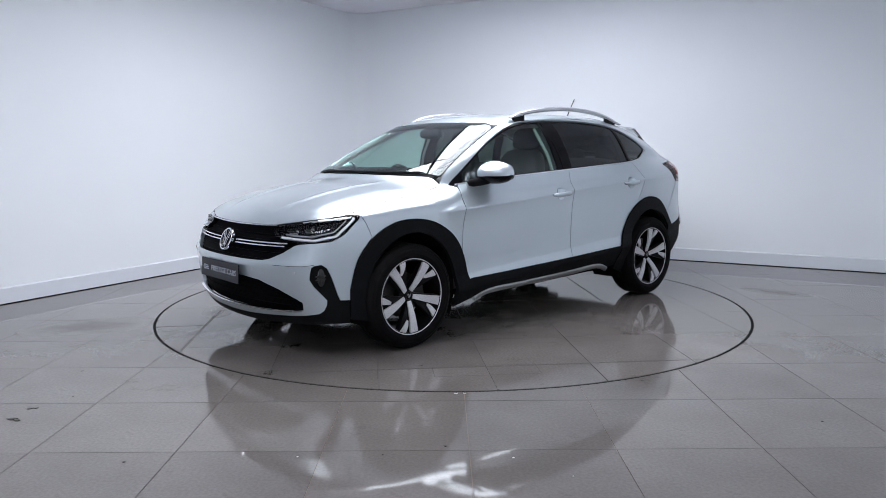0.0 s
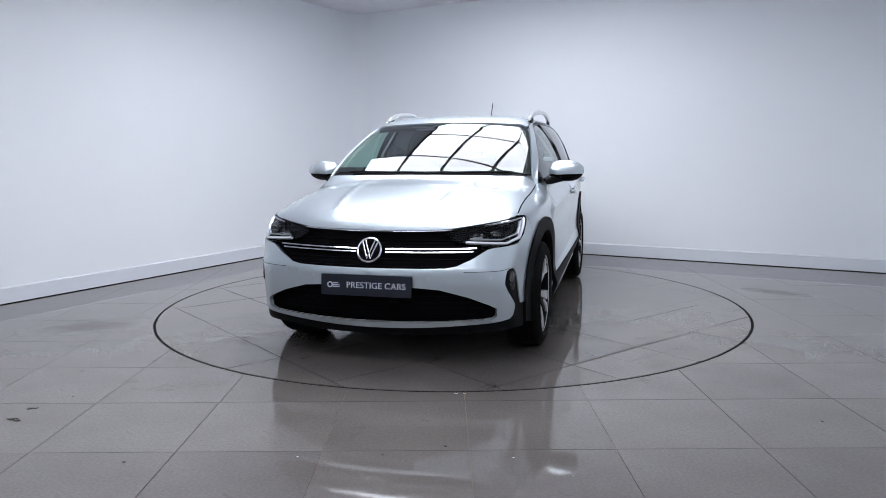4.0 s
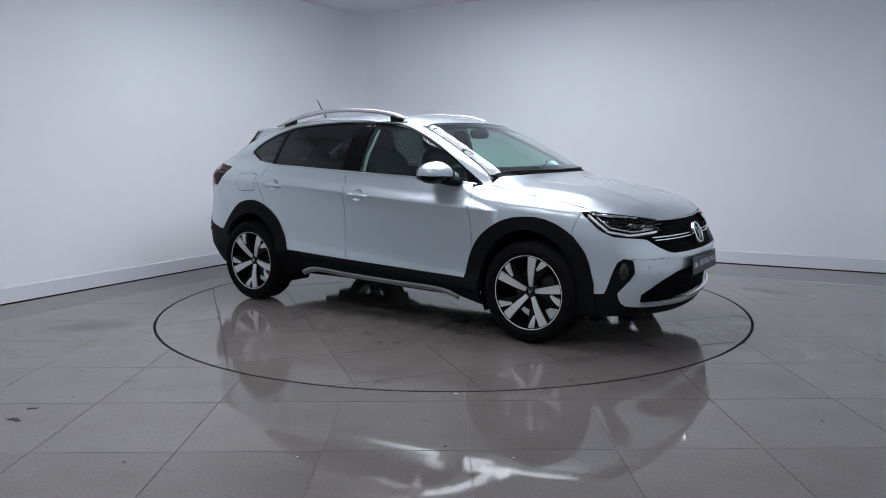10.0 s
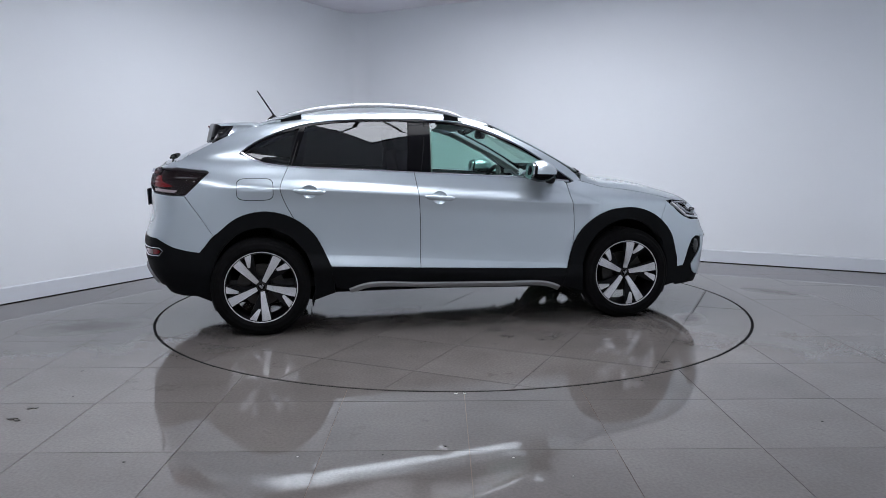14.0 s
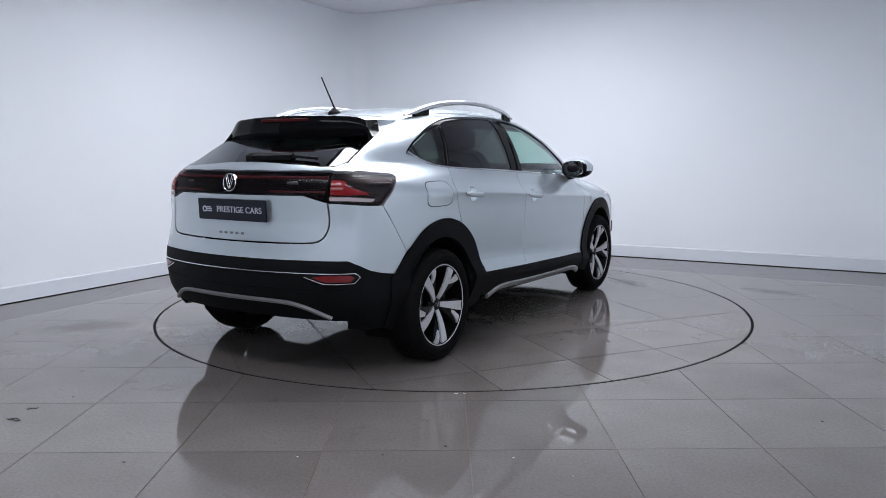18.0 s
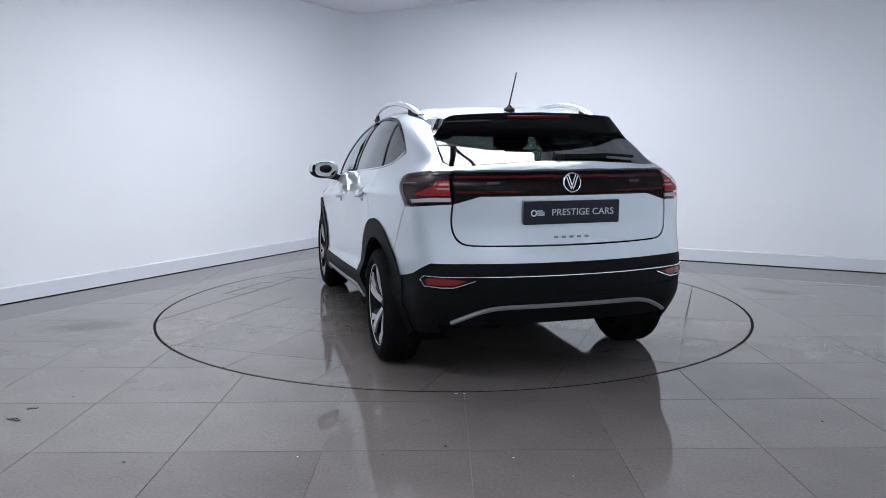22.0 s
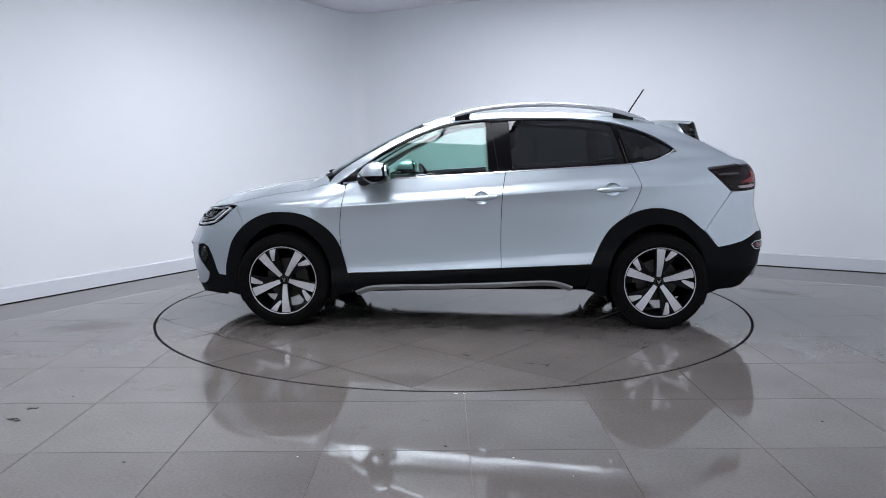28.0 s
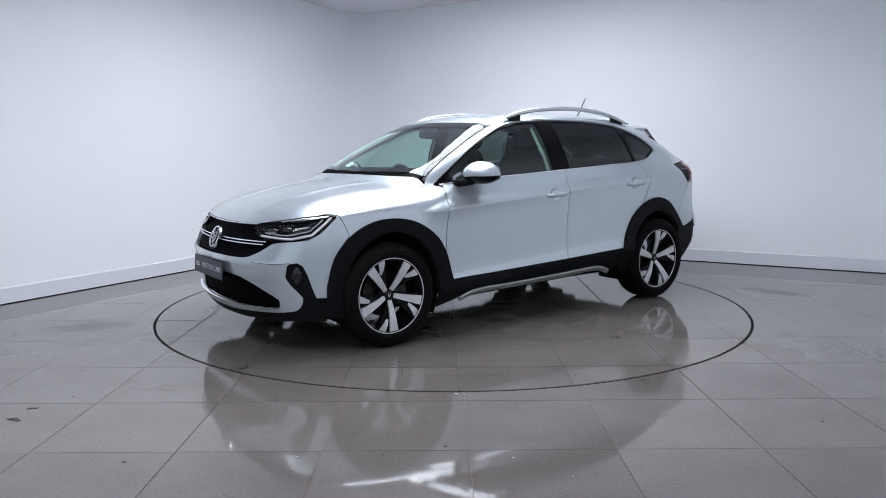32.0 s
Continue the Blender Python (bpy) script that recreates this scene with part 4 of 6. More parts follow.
def door_handle(x, z, s):
    """A pull handle over a shallow cup."""
    rim_p = l3(cup_loop(x, z))
    mid = l3([(x, z - 0.002)])[0]
    nn = normal(np.array([mid]))[0]
    rings = [mid + (rim_p - mid) * r - nn * 0.024 * (1 - r * r) for r in (1.03, 0.92, 0.78, 0.6, 0.4, 0.2)]
    k = len(rim_p)
    verts = np.concatenate(rings + [[mid - nn * 0.024]]) * [1, s, 1]
    faces = [(i * k + j, i * k + (j + 1) % k, (i + 1) * k + (j + 1) % k, (i + 1) * k + j) for i in range(5) for j in range(k)] + [(5 * k + j, 5 * k + (j + 1) % k, 6 * k) for j in range(k)]
    base = link_mesh("door_handle", verts, faces if s == -1 else [f[::-1] for f in faces], PAINT, car, "silver pull handle over a shallow cup", True)
    path = l3([(x + dx, z - 0.07 * dx) for dx in np.linspace(0.102, -0.102, 15)])
    lift = np.array([0.002, 0.018, 0.027, 0.031, 0.032, 0.032, 0.032, 0.032, 0.032, 0.032, 0.032, 0.031, 0.027, 0.018, 0.002])
    pts = path + normal(path) * lift[:, None] * 0.8
    n = normal(path)
    tang = np.gradient(pts, axis=0)
    tang /= np.linalg.norm(tang, axis=1, keepdims=True)
    up = np.cross(n, tang)
    k = 10
    w = np.array([0.010, 0.015, 0.017, 0.018, 0.018, 0.017, 0.017, 0.017, 0.017, 0.017, 0.018, 0.018, 0.017, 0.015, 0.010])
    verts = [(pts[i] + up[i] * w[i] * math.cos(a) * 0.95 + n[i] * 0.009 * math.sin(a)) * [1, s, 1] for i in range(15) for a in [2 * math.pi * j / k for j in range(k)]]
    faces = [(i * k + j, i * k + (j + 1) % k, (i + 1) * k + (j + 1) % k, (i + 1) * k + j) for i in range(14) for j in range(k)]
    faces += [tuple(range(k)), tuple(reversed(range(14 * k, 15 * k)))]
    link_mesh("pull", verts, faces if s == -1 else [f[::-1] for f in faces], PAINT, base, "", True)
    return base


for s in (1, -1):
    door_handle(-0.090, 0.898, s)
    door_handle(-0.953, 0.952, s)

# fuel flap on the right flank: a flush cover with a dark seam round it
t = np.linspace(0, 2 * math.pi, 41)[:-1]
rr = lambda k: [(-1.300 + (0.115 + k) * math.copysign(abs(math.cos(a)) ** 0.45, math.cos(a)), 0.968 + (0.069 + k) * math.copysign(abs(math.sin(a)) ** 0.45, math.sin(a))) for a in t]
flap = tagged_part("fuel_flap", "L", rr(-0.001), PAINT, car, "silver fuel flap", -1, step=0.03, lift=0.0016, rim=0.004, gap=0)
v, f, n = panel_mesh("L", rr(0.003), [rr(-0.001)], step=0, lift=0.0006, rim=0, gap=0)
link_mesh("seam", v * [1, -1, 1], [q[::-1] for q in f], DARK, flap)


def blob(center, size, power, seg=28, rings=18, shape=None):
    """Vertices and faces of a rounded block; power 2 is an egg, higher is boxier."""
    verts, faces = [], []
    sg = lambda v, p: math.copysign(abs(v) ** p, v)
    for i in range(rings + 1):
        la = -math.pi / 2 + math.pi * i / rings
        for j in range(seg):
            lo = 2 * math.pi * j / seg
            p = 2 / power
            q = [sg(math.cos(la), p) * sg(math.cos(lo), p), sg(math.cos(la), p) * sg(math.sin(lo), p), sg(math.sin(la), p)]
            if shape:
                q = shape(*q)
            verts.append([c + a * b for c, a, b in zip(center, size, q)])
    for i in range(rings):
        for j in range(seg):
            k = (j + 1) % seg
            faces.append((i * seg + j, i * seg + k, (i + 1) * seg + k, (i + 1) * seg + j))
    return verts, faces


def door_mirror(s):
    """Silver cap over a black lower shell, on a black arm."""
    form = lambda x, y, z: (x * (1 - 0.14 * y) + 0.08 * z - 0.25 * (y + 1) * 0.35, y, z * (1.0 - 0.16 * (y + 1) * 0.5 * (1 if z > 0 else 0.6)) * (1 - 0.42 * max(0, x) ** 1.5) - 0.14 * max(0, x))
    v, f = blob((0.628, 0.910, 1.066), (0.100, 0.120, 0.080), 2.35, shape=form)
    v = np.array(v)
    cen = np.array([v[list(q)].mean(0) for q in f])
    cut_z = 1.046
    base = link_mesh("door_mirror", v * [1, s, 1], [q if s == 1 else q[::-1] for q, c in zip(f, cen) if c[2] >= cut_z - 0.002 and c[0] > 0.560], PAINT, car, "silver-capped door mirror on a black arm", True)
    w = v.copy()
    w[:, :] = (w - [0.625, 0.905, 1.066]) * 0.975 + [0.625, 0.905, 1.066]
    link_mesh("lower_shell", w * [1, s, 1], [q if s == 1 else q[::-1] for q, c in zip(f, cen) if c[2] < cut_z + 0.012 or c[0] < 0.578], GLOSS, base, "black lower shell", True)
    t = np.linspace(0, 2 * math.pi, 33)[:-1]
    face = [(0.528 + 0.01 * math.sin(a), 0.900 + 0.088 * math.copysign(abs(math.cos(a)) ** 0.7, math.cos(a)), 1.066 + 0.056 * math.copysign(abs(math.sin(a)) ** 0.7, math.sin(a))) for a in t]
    back = [(x + 0.012, y, z) for x, y, z in face]
    m = len(face)
    vv = [np.array(q) * [1, s, 1] for q in face + back]
    link_mesh("mirror_glass", vv, [tuple(range(m))[::-1] if s == 1 else tuple(range(m))] + [(i, (i + 1) % m, m + (i + 1) % m, m + i) for i in range(m)], MIRROR, base, "mirror glass")
    bm = bmesh.new()
    tube(bm, [(0.735, 0.775 * s, 0.998), (0.72, 0.80 * s, 1.000), (0.69, 0.83 * s, 1.006), (0.655, 0.88 * s, 1.016)], [0.022, 0.026, 0.027, 0.024], 12)
    part("arm", bm, BLACK, base, "black mirror arm")
    bm = bmesh.new()
    tube(bm, [(0.715, 0.845 * s, 1.046), (0.712, 0.89 * s, 1.046), (0.697, 0.94 * s, 1.047), (0.665, 0.985 * s, 1.05)], 0.0055, 8)
    part("indicator", bm, WHITE_LENS, base, "slim clear indicator strip")
    return base


MIRROR = material("mirror_glass", (0.32, 0.34, 0.35), 0.02, 1.0)
mirrored(door_mirror)


def roof_rail(s):
    """A raised silver rail with black feet at both ends."""
    line3 = spline([(0.135, 0.566, 1.446), (0.06, 0.571, 1.469), (-0.076, 0.577, 1.497), (-0.273, 0.583, 1.518), (-0.468, 0.585, 1.526), (-0.662, 0.584, 1.521), (-0.856, 0.578, 1.503), (-0.99, 0.570, 1.480), (-1.10, 0.562, 1.453), (-1.215, 0.552, 1.424)], 4)
    n = len(line3)
    prof = [(-0.55, -0.9), (-1.0, -0.3), (-0.8, 0.5), (0.0, 0.95), (0.8, 0.5), (1.0, -0.3), (0.55, -0.9)]
    verts, k = [], len(prof)
    for i, p in enumerate(line3):
        e = min(1.0, 0.35 + min(i, n - 1 - i) * 0.16)
        verts += [(p[0], (p[1] + 0.017 * a) * s, p[2] - 0.004 + (0.016 if b > 0 else 0.020) * e * b - (0.0 if e == 1 else 0.002)) for a, b in prof]
    faces = [(i * k + j, i * k + (j + 1) % k, (i + 1) * k + (j + 1) % k, (i + 1) * k + j) for i in range(n - 1) for j in range(k)]
    faces += [tuple(range(k)), tuple(reversed(range(len(verts) - k, len(verts))))]
    rail = link_mesh("roof_rail", verts, faces if s == -1 else [f[::-1] for f in faces], RAIL, car, "silver roof rail with black feet", True)
    for a, b in ((2, 7), (n - 9, n - 3)):
        vs, fs = [], []
        for i in range(a, b):
            p = line3[i]
            low = t3([(p[0], p[1])])[0][2] - 0.004
            for dy, z in ((-0.011, low), (-0.011, p[2] - 0.006), (0.011, p[2] - 0.006), (0.011, low - 0.006)):
                vs.append((p[0], (p[1] + dy) * s, z))
        m = b - a
        fs = [(i * 4 + j, i * 4 + (j + 1) % 4, (i + 1) * 4 + (j + 1) % 4, (i + 1) * 4 + j) for i in range(m - 1) for j in range(4)]
        fs += [(0, 1, 2, 3), tuple(m * 4 - 4 + j for j in (3, 2, 1, 0))]
        link_mesh("rail_foot", vs, fs, BLACK, rail, "black rail foot")
    return rail


RAIL = material("rail_silver", (0.60, 0.62, 0.65), 0.25, 0.7, coat=0.6)
mirrored(roof_rail)

# aerial
bm = lathe_bm([(0.0, 0.03), (0.010, 0.028), (0.016, 0.018), (0.030, 0.008), (0.036, 0.0), (0.036, -0.02)], 20)
ant = part("aerial", bm, BLACK, car, "short black whip aerial")
ant.matrix_basis = pose(-1.19, 0, 1.452) @ Matrix.Diagonal((1.3, 0.9, 1, 1))
bm = bmesh.new()
tube(bm, [(0.004, 0, 0.02), (-0.020, 0, 0.07), (-0.088, 0, 0.208)], [0.0055, 0.0045, 0.0035], 8)
part("whip", bm, BLACK, ant)

# windscreen wipers and the black scuttle below the glass
panel("scuttle", "T", [(float(np.interp(abs(y), [0, 0.25, 0.5, 0.69], [1.088, 1.078, 1.043, 0.982])), y) for y in np.linspace(-0.69, 0.69, 30)] + [(float(np.interp(abs(y), [0, 0.25, 0.5, 0.69], [1.055, 1.042, 0.997, 0.935])), y) for y in np.linspace(0.69, -0.69, 30)], BLACK, car, "black scuttle panel", step=0.03, lift=-0.010, rim=0, gap=0)
for y0, y1 in ((-0.55, 0.02), (-0.02, 0.60)):
    ys = np.linspace(y0, y1, 14)
    xs = np.interp(np.abs(ys), [0, 0.25, 0.5, 0.69], [1.066, 1.052, 1.006, 0.948])
    pts = sunk(t3(np.c_[xs, ys]), 0.002)
    bm = bmesh.new()
    tube(bm, [tuple(p) for p in pts], [0.004] + [0.008] * 12 + [0.004], 8)
    w = part("wiper", bm, BLACK, car, "black windscreen wiper")
    bm = bmesh.new()
    q = sunk(t3([(1.076 - 0.09 * abs(y0 + 0.04), y0 + 0.04)]), 0.0)[0]
    tube(bm, [tuple(q), tuple((q + pts[4]) / 2 + [0, 0, 0.001]), tuple(pts[7] + [0, 0, 0.001])], [0.009, 0.007, 0.006], 8)
    part("arm", bm, BLACK, w)


# ---- rear end ----
full = lambda half: half + [(-y, z) for y, z in reversed(half) if abs(y) > 1e-6]
to_b = lambda pts: [(-y, z) for y, z in pts]
hatch_low = [(0.0, 0.985), (0.46, 0.984), (0.587, 0.946)] + tp(spline([(0.593, 0.90), (0.594, 0.85), (0.588, 0.808), (0.572, 0.775), (0.545, 0.754), (0.50, 0.745), (0.40, 0.742)], 5)) + [(0.25, 0.741), (0.0, 0.740)]
hatch = panel("tailgate", "B", full(hatch_low), PAINT, car, "silver tailgate", step=0.035, gap=0.0014)[0]
lip_t = [(-1.935, 0.0), (-1.93, 0.3), (-1.905, 0.5), (-1.873, 0.578), (-1.80, 0.596), (-1.838, 0.622), (-1.834, 0.658)]
lip_b = tp(flat("T", b3([(0.655, 1.105), (0.60, 1.107), (0.5, 1.108), (0.25, 1.109), (0.0, 1.109)])))
lip_half = lip_t + lip_b
panel("tailgate_lip", "T", lip_half + mirror_pts(lip_half[1:-1]), PAINT, car, step=0.03, gap=0.0015)
# rear wings and bumper in body colour
rb = loop3("BL", b3([(0.0, 0.733), (0.25, 0.734), (0.40, 0.736)] + tp(spline([(0.50, 0.738), (0.549, 0.747), (0.578, 0.769), (0.595, 0.806), (0.601, 0.85), (0.600, 0.90)], 5)) + [(0.595, 0.944), (0.66, 0.942)]), l3([(-1.83, 0.931), (-1.747, 0.928), (-1.66, 0.80), (-1.577, 0.668), (-1.60, 0.645), (-1.668, 0.56), (-1.75, 0.573), (-1.83, 0.594), (-1.90, 0.63)]), b3([(0.70, 0.655), (0.5, 0.656), (0.25, 0.655), (0.0, 0.655), (0.0, 0.675), (0.0, 0.70), (0.0, 0.72)]))
panel("rear_bumper", "BL", rb, PAINT, car, both=True, step=0.026, gap=0.0005)
bl = loop3("BL", b3([(0.0, 0.655), (0.25, 0.655), (0.5, 0.656), (0.70, 0.655)]), l3([(-1.90, 0.63), (-1.83, 0.594), (-1.75, 0.573), (-1.668, 0.56), (-1.64, 0.45), (-1.60, 0.33), (-1.66, 0.262), (-1.80, 0.268), (-1.88, 0.285)]), b3([(0.66, 0.335), (0.5, 0.335), (0.25, 0.34)] + [(0.0, z) for z in (0.342, 0.37, 0.40, 0.44, 0.48, 0.52, 0.56, 0.60, 0.63)]))
panel("bumper_lower", "BL", bl, BLACK, car, "black grained lower rear bumper", both=True, step=0.03, lift=0.002, gap=0.0)
strip("chrome_strip", sunk(b3([(y, 0.592 - 0.0 * abs(y)) for y in np.linspace(-0.725, 0.725, 49)]), 0.004), CHROME, car, 0.007, 0.006, "chrome strip across the bumper")
for s in (1, -1):
    rf = [(0.535, 0.572), (0.60, 0.585), (0.712, 0.585), (0.728, 0.570), (0.715, 0.545), (0.60, 0.545)]
    ob = tagged_part("reflector", "B", to_b(rf), RED_LENS, car, "red reflector framed by a chrome line", s, step=0.02, lift=0.006, rim=0.008, gap=0.004)
    strip_s("chrome_frame", sunk(b3([(0.725, 0.592), (0.738, 0.572), (0.722, 0.541), (0.66, 0.539), (0.60, 0.540), (0.56, 0.553), (0.50, 0.574)]), 0.004), CHROME, ob, 0.008, 0.008, s)
DIM_SILVER = material("dull_silver", (0.22, 0.225, 0.235), 0.38, 0.6, 0.03, 30)
strip("diffuser_trim", sunk(b3(spline([(0.60, 0.352), (0.55, 0.378), (0.48, 0.410), (0.40, 0.430), (0.3, 0.436), (0.0, 0.438), (-0.3, 0.436), (-0.40, 0.430), (-0.48, 0.410), (-0.55, 0.378), (-0.60, 0.352)], 4)), 0.004), DIM_SILVER, car, 0.020, 0.014, "satin silver diffuser trim")
# tow eye cover seams on the lower bumper
strip("bumper_seam_shade", sunk(b3([(y, 0.50 + 0.02 * abs(y)) for y in np.linspace(-0.70, 0.70, 30)]), 0.003), DARK, car, 0.004, 0.001)

# lamp band across the tailgate
band = [(0.0, 1.106), (0.3, 1.106), (0.586, 1.104), (0.586, 0.948), (0.46, 0.987), (0.0, 0.987)]
BAND_BASE = material("lamp_black", (0.008, 0.006, 0.007), 0.35, 0, spec=0.12)
BAND_RED = material("dull_red_strip", (0.16, 0.010, 0.014), 0.4, 0)
lampband = panel("light_band", "B", full(band), BAND_BASE, car, "smoked dark light band with red strips", step=0.03, lift=-0.014, rim=0, gap=0)[0]
panel("lens", "B", full(band), SMOKED, lampband, "smoked lens", step=0.03, lift=0.0, rim=0.014, gap=0.002)
strip("red_strip", sunk(b3([(y, 1.080) for y in np.linspace(-0.575, 0.575, 41)]), -0.005), BAND_RED, lampband, 0.014, 0.004)
strip("black_edge", sunk(b3([(y, 0.991 - max(0, abs(y) - 0.46) * 0.31) for y in np.linspace(-0.58, 0.58, 41)]), -0.003), GLOSS, lampband, 0.008, 0.005)
for s in (1, -1):
    strip_s("red_strip", sunk(b3([(y, 1.004) for y in np.linspace(0.26, 0.575, 14)]), -0.007), BAND_RED, lampband, 0.010, 0.006, s)
    strip_s("reverse_lamp", sunk(b3([(y, 1.052) for y in np.linspace(0.36, 0.42, 5)]), -0.010), DIM_SILVER, lampband, 0.014, 0.005, s)
    strip_s("clear_lens", sunk(b3([(y, 0.978 - (y - 0.47) * 0.26) for y in np.linspace(0.47, 0.575, 6)]), -0.010), DIM_RED, lampband, 0.016, 0.005, s)

tl = loop3("BL", b3([(0.592, 1.103), (0.63, 1.103), (0.66, 1.102)]), l3([(-1.83, 1.112), (-1.72, 1.098), (-1.594, 1.084), (-1.588, 1.076), (-1.66, 1.01), (-1.747, 0.933), (-1.83, 0.935)]), b3([(0.68, 0.947), (0.64, 0.947), (0.592, 0.949)]))


TAIL_RED = material("deep_red_lens", (0.26, 0.006, 0.009), 0.35, 0, spec=0.2)


PALE_RED = material("pale_red_lens", (0.42, 0.20, 0.20), 0.3, 0)


def tail_lamp(s):
    base = tagged_part("tail_lamp", "BL", tl, BAND_BASE, car, "tail lamp with red and clear strips", s, step=0.03, lift=-0.018, rim=0, gap=0)
    red = loop3("BL", b3([(0.60, 1.064), (0.655, 1.064), (0.685, 1.030)]), l3([(-1.835, 1.000), (-1.825, 0.988)]), b3([(0.695, 0.988), (0.60, 0.988)]))
    tagged_part("red_lens", "BL", red, TAIL_RED, base, "red lens", s, step=0.03, lift=-0.004, rim=0.006, gap=0)
    clear = loop3("BL", b3([(0.60, 0.977), (0.695, 0.977)]), l3([(-1.85, 0.970), (-1.79, 0.966), (-1.81, 0.950)]), b3([(0.69, 0.958), (0.60, 0.959)]))
    tagged_part("clear_lens", "BL", clear, WHITE_LENS, base, "clear lens", s, step=0.03, lift=-0.003, rim=0.006, gap=0)
    for z, y1 in ((1.043, 0.650), (1.022, 0.662)):
        strip_s("lamp_line", sunk(b3([(y, z) for y in np.linspace(0.604, y1, 6)]), -0.003), PALE_RED, base, 0.010, 0.003, s)
    strip_s("lamp_edge", sunk(l3([(-1.80, 1.052), (-1.74, 1.048), (-1.665, 1.046)]), -0.004), DIM_SILVER, base, 0.006, 0.003, s)
    tagged_part("lens", "BL", tl, SMOKED_CLEAR, base, "glossy outer lens", s, step=0.03, lift=0.0, rim=0.016, gap=0.001)
    return base


SMOKED_CLEAR = glass("tail_lens", (0.86, 0.78, 0.78), 0.018, 0.14)
mirrored(tail_lamp)

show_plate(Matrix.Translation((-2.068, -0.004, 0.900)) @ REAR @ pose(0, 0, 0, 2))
badge(Matrix.Translation((-2.062, 0, 1.047)) @ REAR @ pose(0, 0, 0, -6), 0.050)
# model lettering, as plain chrome bars
for k in range(5):
    bm = bmesh.new()
    box(bm, (-0.012, -0.006, 0), (0.012, 0.006, 0.004), 0.002)
    ob = part("letter_bar", bm, DIM_SILVER, car, "small satin bar of the model lettering")
    p = b3([(0.084 - 0.042 * k, 0.777)])[0]
    ob.matrix_basis = Matrix.Translation(p) @ REAR

# roof spoiler: silver top, gloss black rear face and side fins
m = 41
w = np.linspace(-1, 1, m)
aw = np.abs(w)
root = t3(np.c_[np.full(m, -1.27), w * 0.560])
tail_y = w * 0.505
tail_x = np.interp(aw, [0, 0.5, 0.85, 0.95, 1], [-1.640, -1.615, -1.570, -1.550, -1.525])
tail_z = np.interp(aw, [0, 0.5, 0.85, 0.95, 1], [1.412, 1.408, 1.400, 1.394, 1.380])
low_y = w * 0.572
low_x = np.interp(aw, [0, 0.5, 0.85, 1], [-1.678, -1.650, -1.598, -1.550])
low_z = t3(np.c_[low_x, low_y])[:, 2] + 0.006
rows_s = []
for t in np.linspace(0, 1, 7):
    h = (1 - t) ** 2 * root[:, 2] + 2 * t * (1 - t) * (root[:, 2] * 0.4 + tail_z * 0.6 + 0.008) + t * t * tail_z
    rows_s.append(np.c_[root[:, 0] * (1 - t) + tail_x * t, root[:, 1] * (1 - t) + tail_y * t, h + (0.002 if t else -0.004)])
verts = np.concatenate(rows_s)
faces = [(i * m + j, i * m + j + 1, (i + 1) * m + j + 1, (i + 1) * m + j) for i in range(6) for j in range(m - 1)]
spoiler = link_mesh("spoiler", verts, faces, PAINT, car, "silver roof spoiler with a black rear face", True)
lipv = np.concatenate([np.c_[tail_x, tail_y, tail_z + 0.002], np.c_[tail_x - 0.010, tail_y * 1.005, tail_z - 0.010], np.c_[low_x, low_y, low_z], np.c_[low_x + 0.06, low_y * 0.98, low_z + 0.002]])
faces = [(i * m + j, i * m + j + 1, (i + 1) * m + j + 1, (i + 1) * m + j) for i in range(3) for j in range(m - 1)]
link_mesh("spoiler_face", lipv, faces, GLOSS, spoiler, "gloss black rear face", True)
for s, j in ((1, m - 1), (-1, 0)):
    edge_top = [rows_s[k][j] for k in range(7)]
    foot = t3([(p[0] - 0.06 * k / 6, p[1] + s * 0.067 * k / 6) for k, p in enumerate(edge_top)])
    for name, k0, k1, mat in (("spoiler_side", 0, 4, PAINT), ("spoiler_fin", 4, 6, PIANO)):
        vs = [edge_top[k] for k in range(k0, k1 + 1)] + [foot[k] - [0, 0, 0.002] for k in range(k1, k0 - 1, -1)]
        vs = vs + [np.array(q) - [0, 0.012 * s, 0.004] for q in vs]
        n = len(vs) // 2
        h2 = n // 2
        fc = [(i, i + 1, n - 2 - i, n - 1 - i) for i in range(h2 - 1)] + [(i, (i + 1) % n, n + (i + 1) % n, n + i) for i in range(n)]
        link_mesh(name, vs, fc, mat, spoiler, "", True)
strip("brake_light", np.c_[np.interp(np.abs(np.linspace(-0.18, 0.18, 15)), [0, 0.3], [-1.652, -1.624]) - 0.006, np.linspace(-0.18, 0.18, 15), np.full(15, 1.392)], DIM_RED, spoiler, 0.010, 0.004, "slim dark red high brake light")

# rear wiper: a flat cover over the arm, and the thin blade beyond it
pts = sunk(t3([(-1.895, 0.02), (-1.89, -0.13), (-1.872, -0.28)]), 0.012)
n3 = normal(t3([(-1.88, -0.13)]))[0]
up3 = np.cross(n3, [0, 1, 0])
up3 = up3 / np.linalg.norm(up3)
vs = [q + up3 * a + n3 * c for q, w in zip(pts, (0.026, 0.026, 0.020)) for a, c in ((-w, -0.012), (-w, 0.010), (w * 0.8, 0.014), (w, -0.012))]
fc = [(i * 4 + j, i * 4 + (j + 1) % 4, (i + 1) * 4 + (j + 1) % 4, (i + 1) * 4 + j) for i in range(2) for j in range(4)] + [(3, 2, 1, 0), (8, 9, 10, 11)]
wiper = link_mesh("rear_wiper", vs, fc, BLACK, car, "black rear wiper")
bm = bmesh.new()
pts = sunk(t3([(-1.872 + 0.05 * (abs(y) - 0.28) * (y < -0.28), y) for y in np.linspace(-0.10, -0.45, 10)]), 0.012)
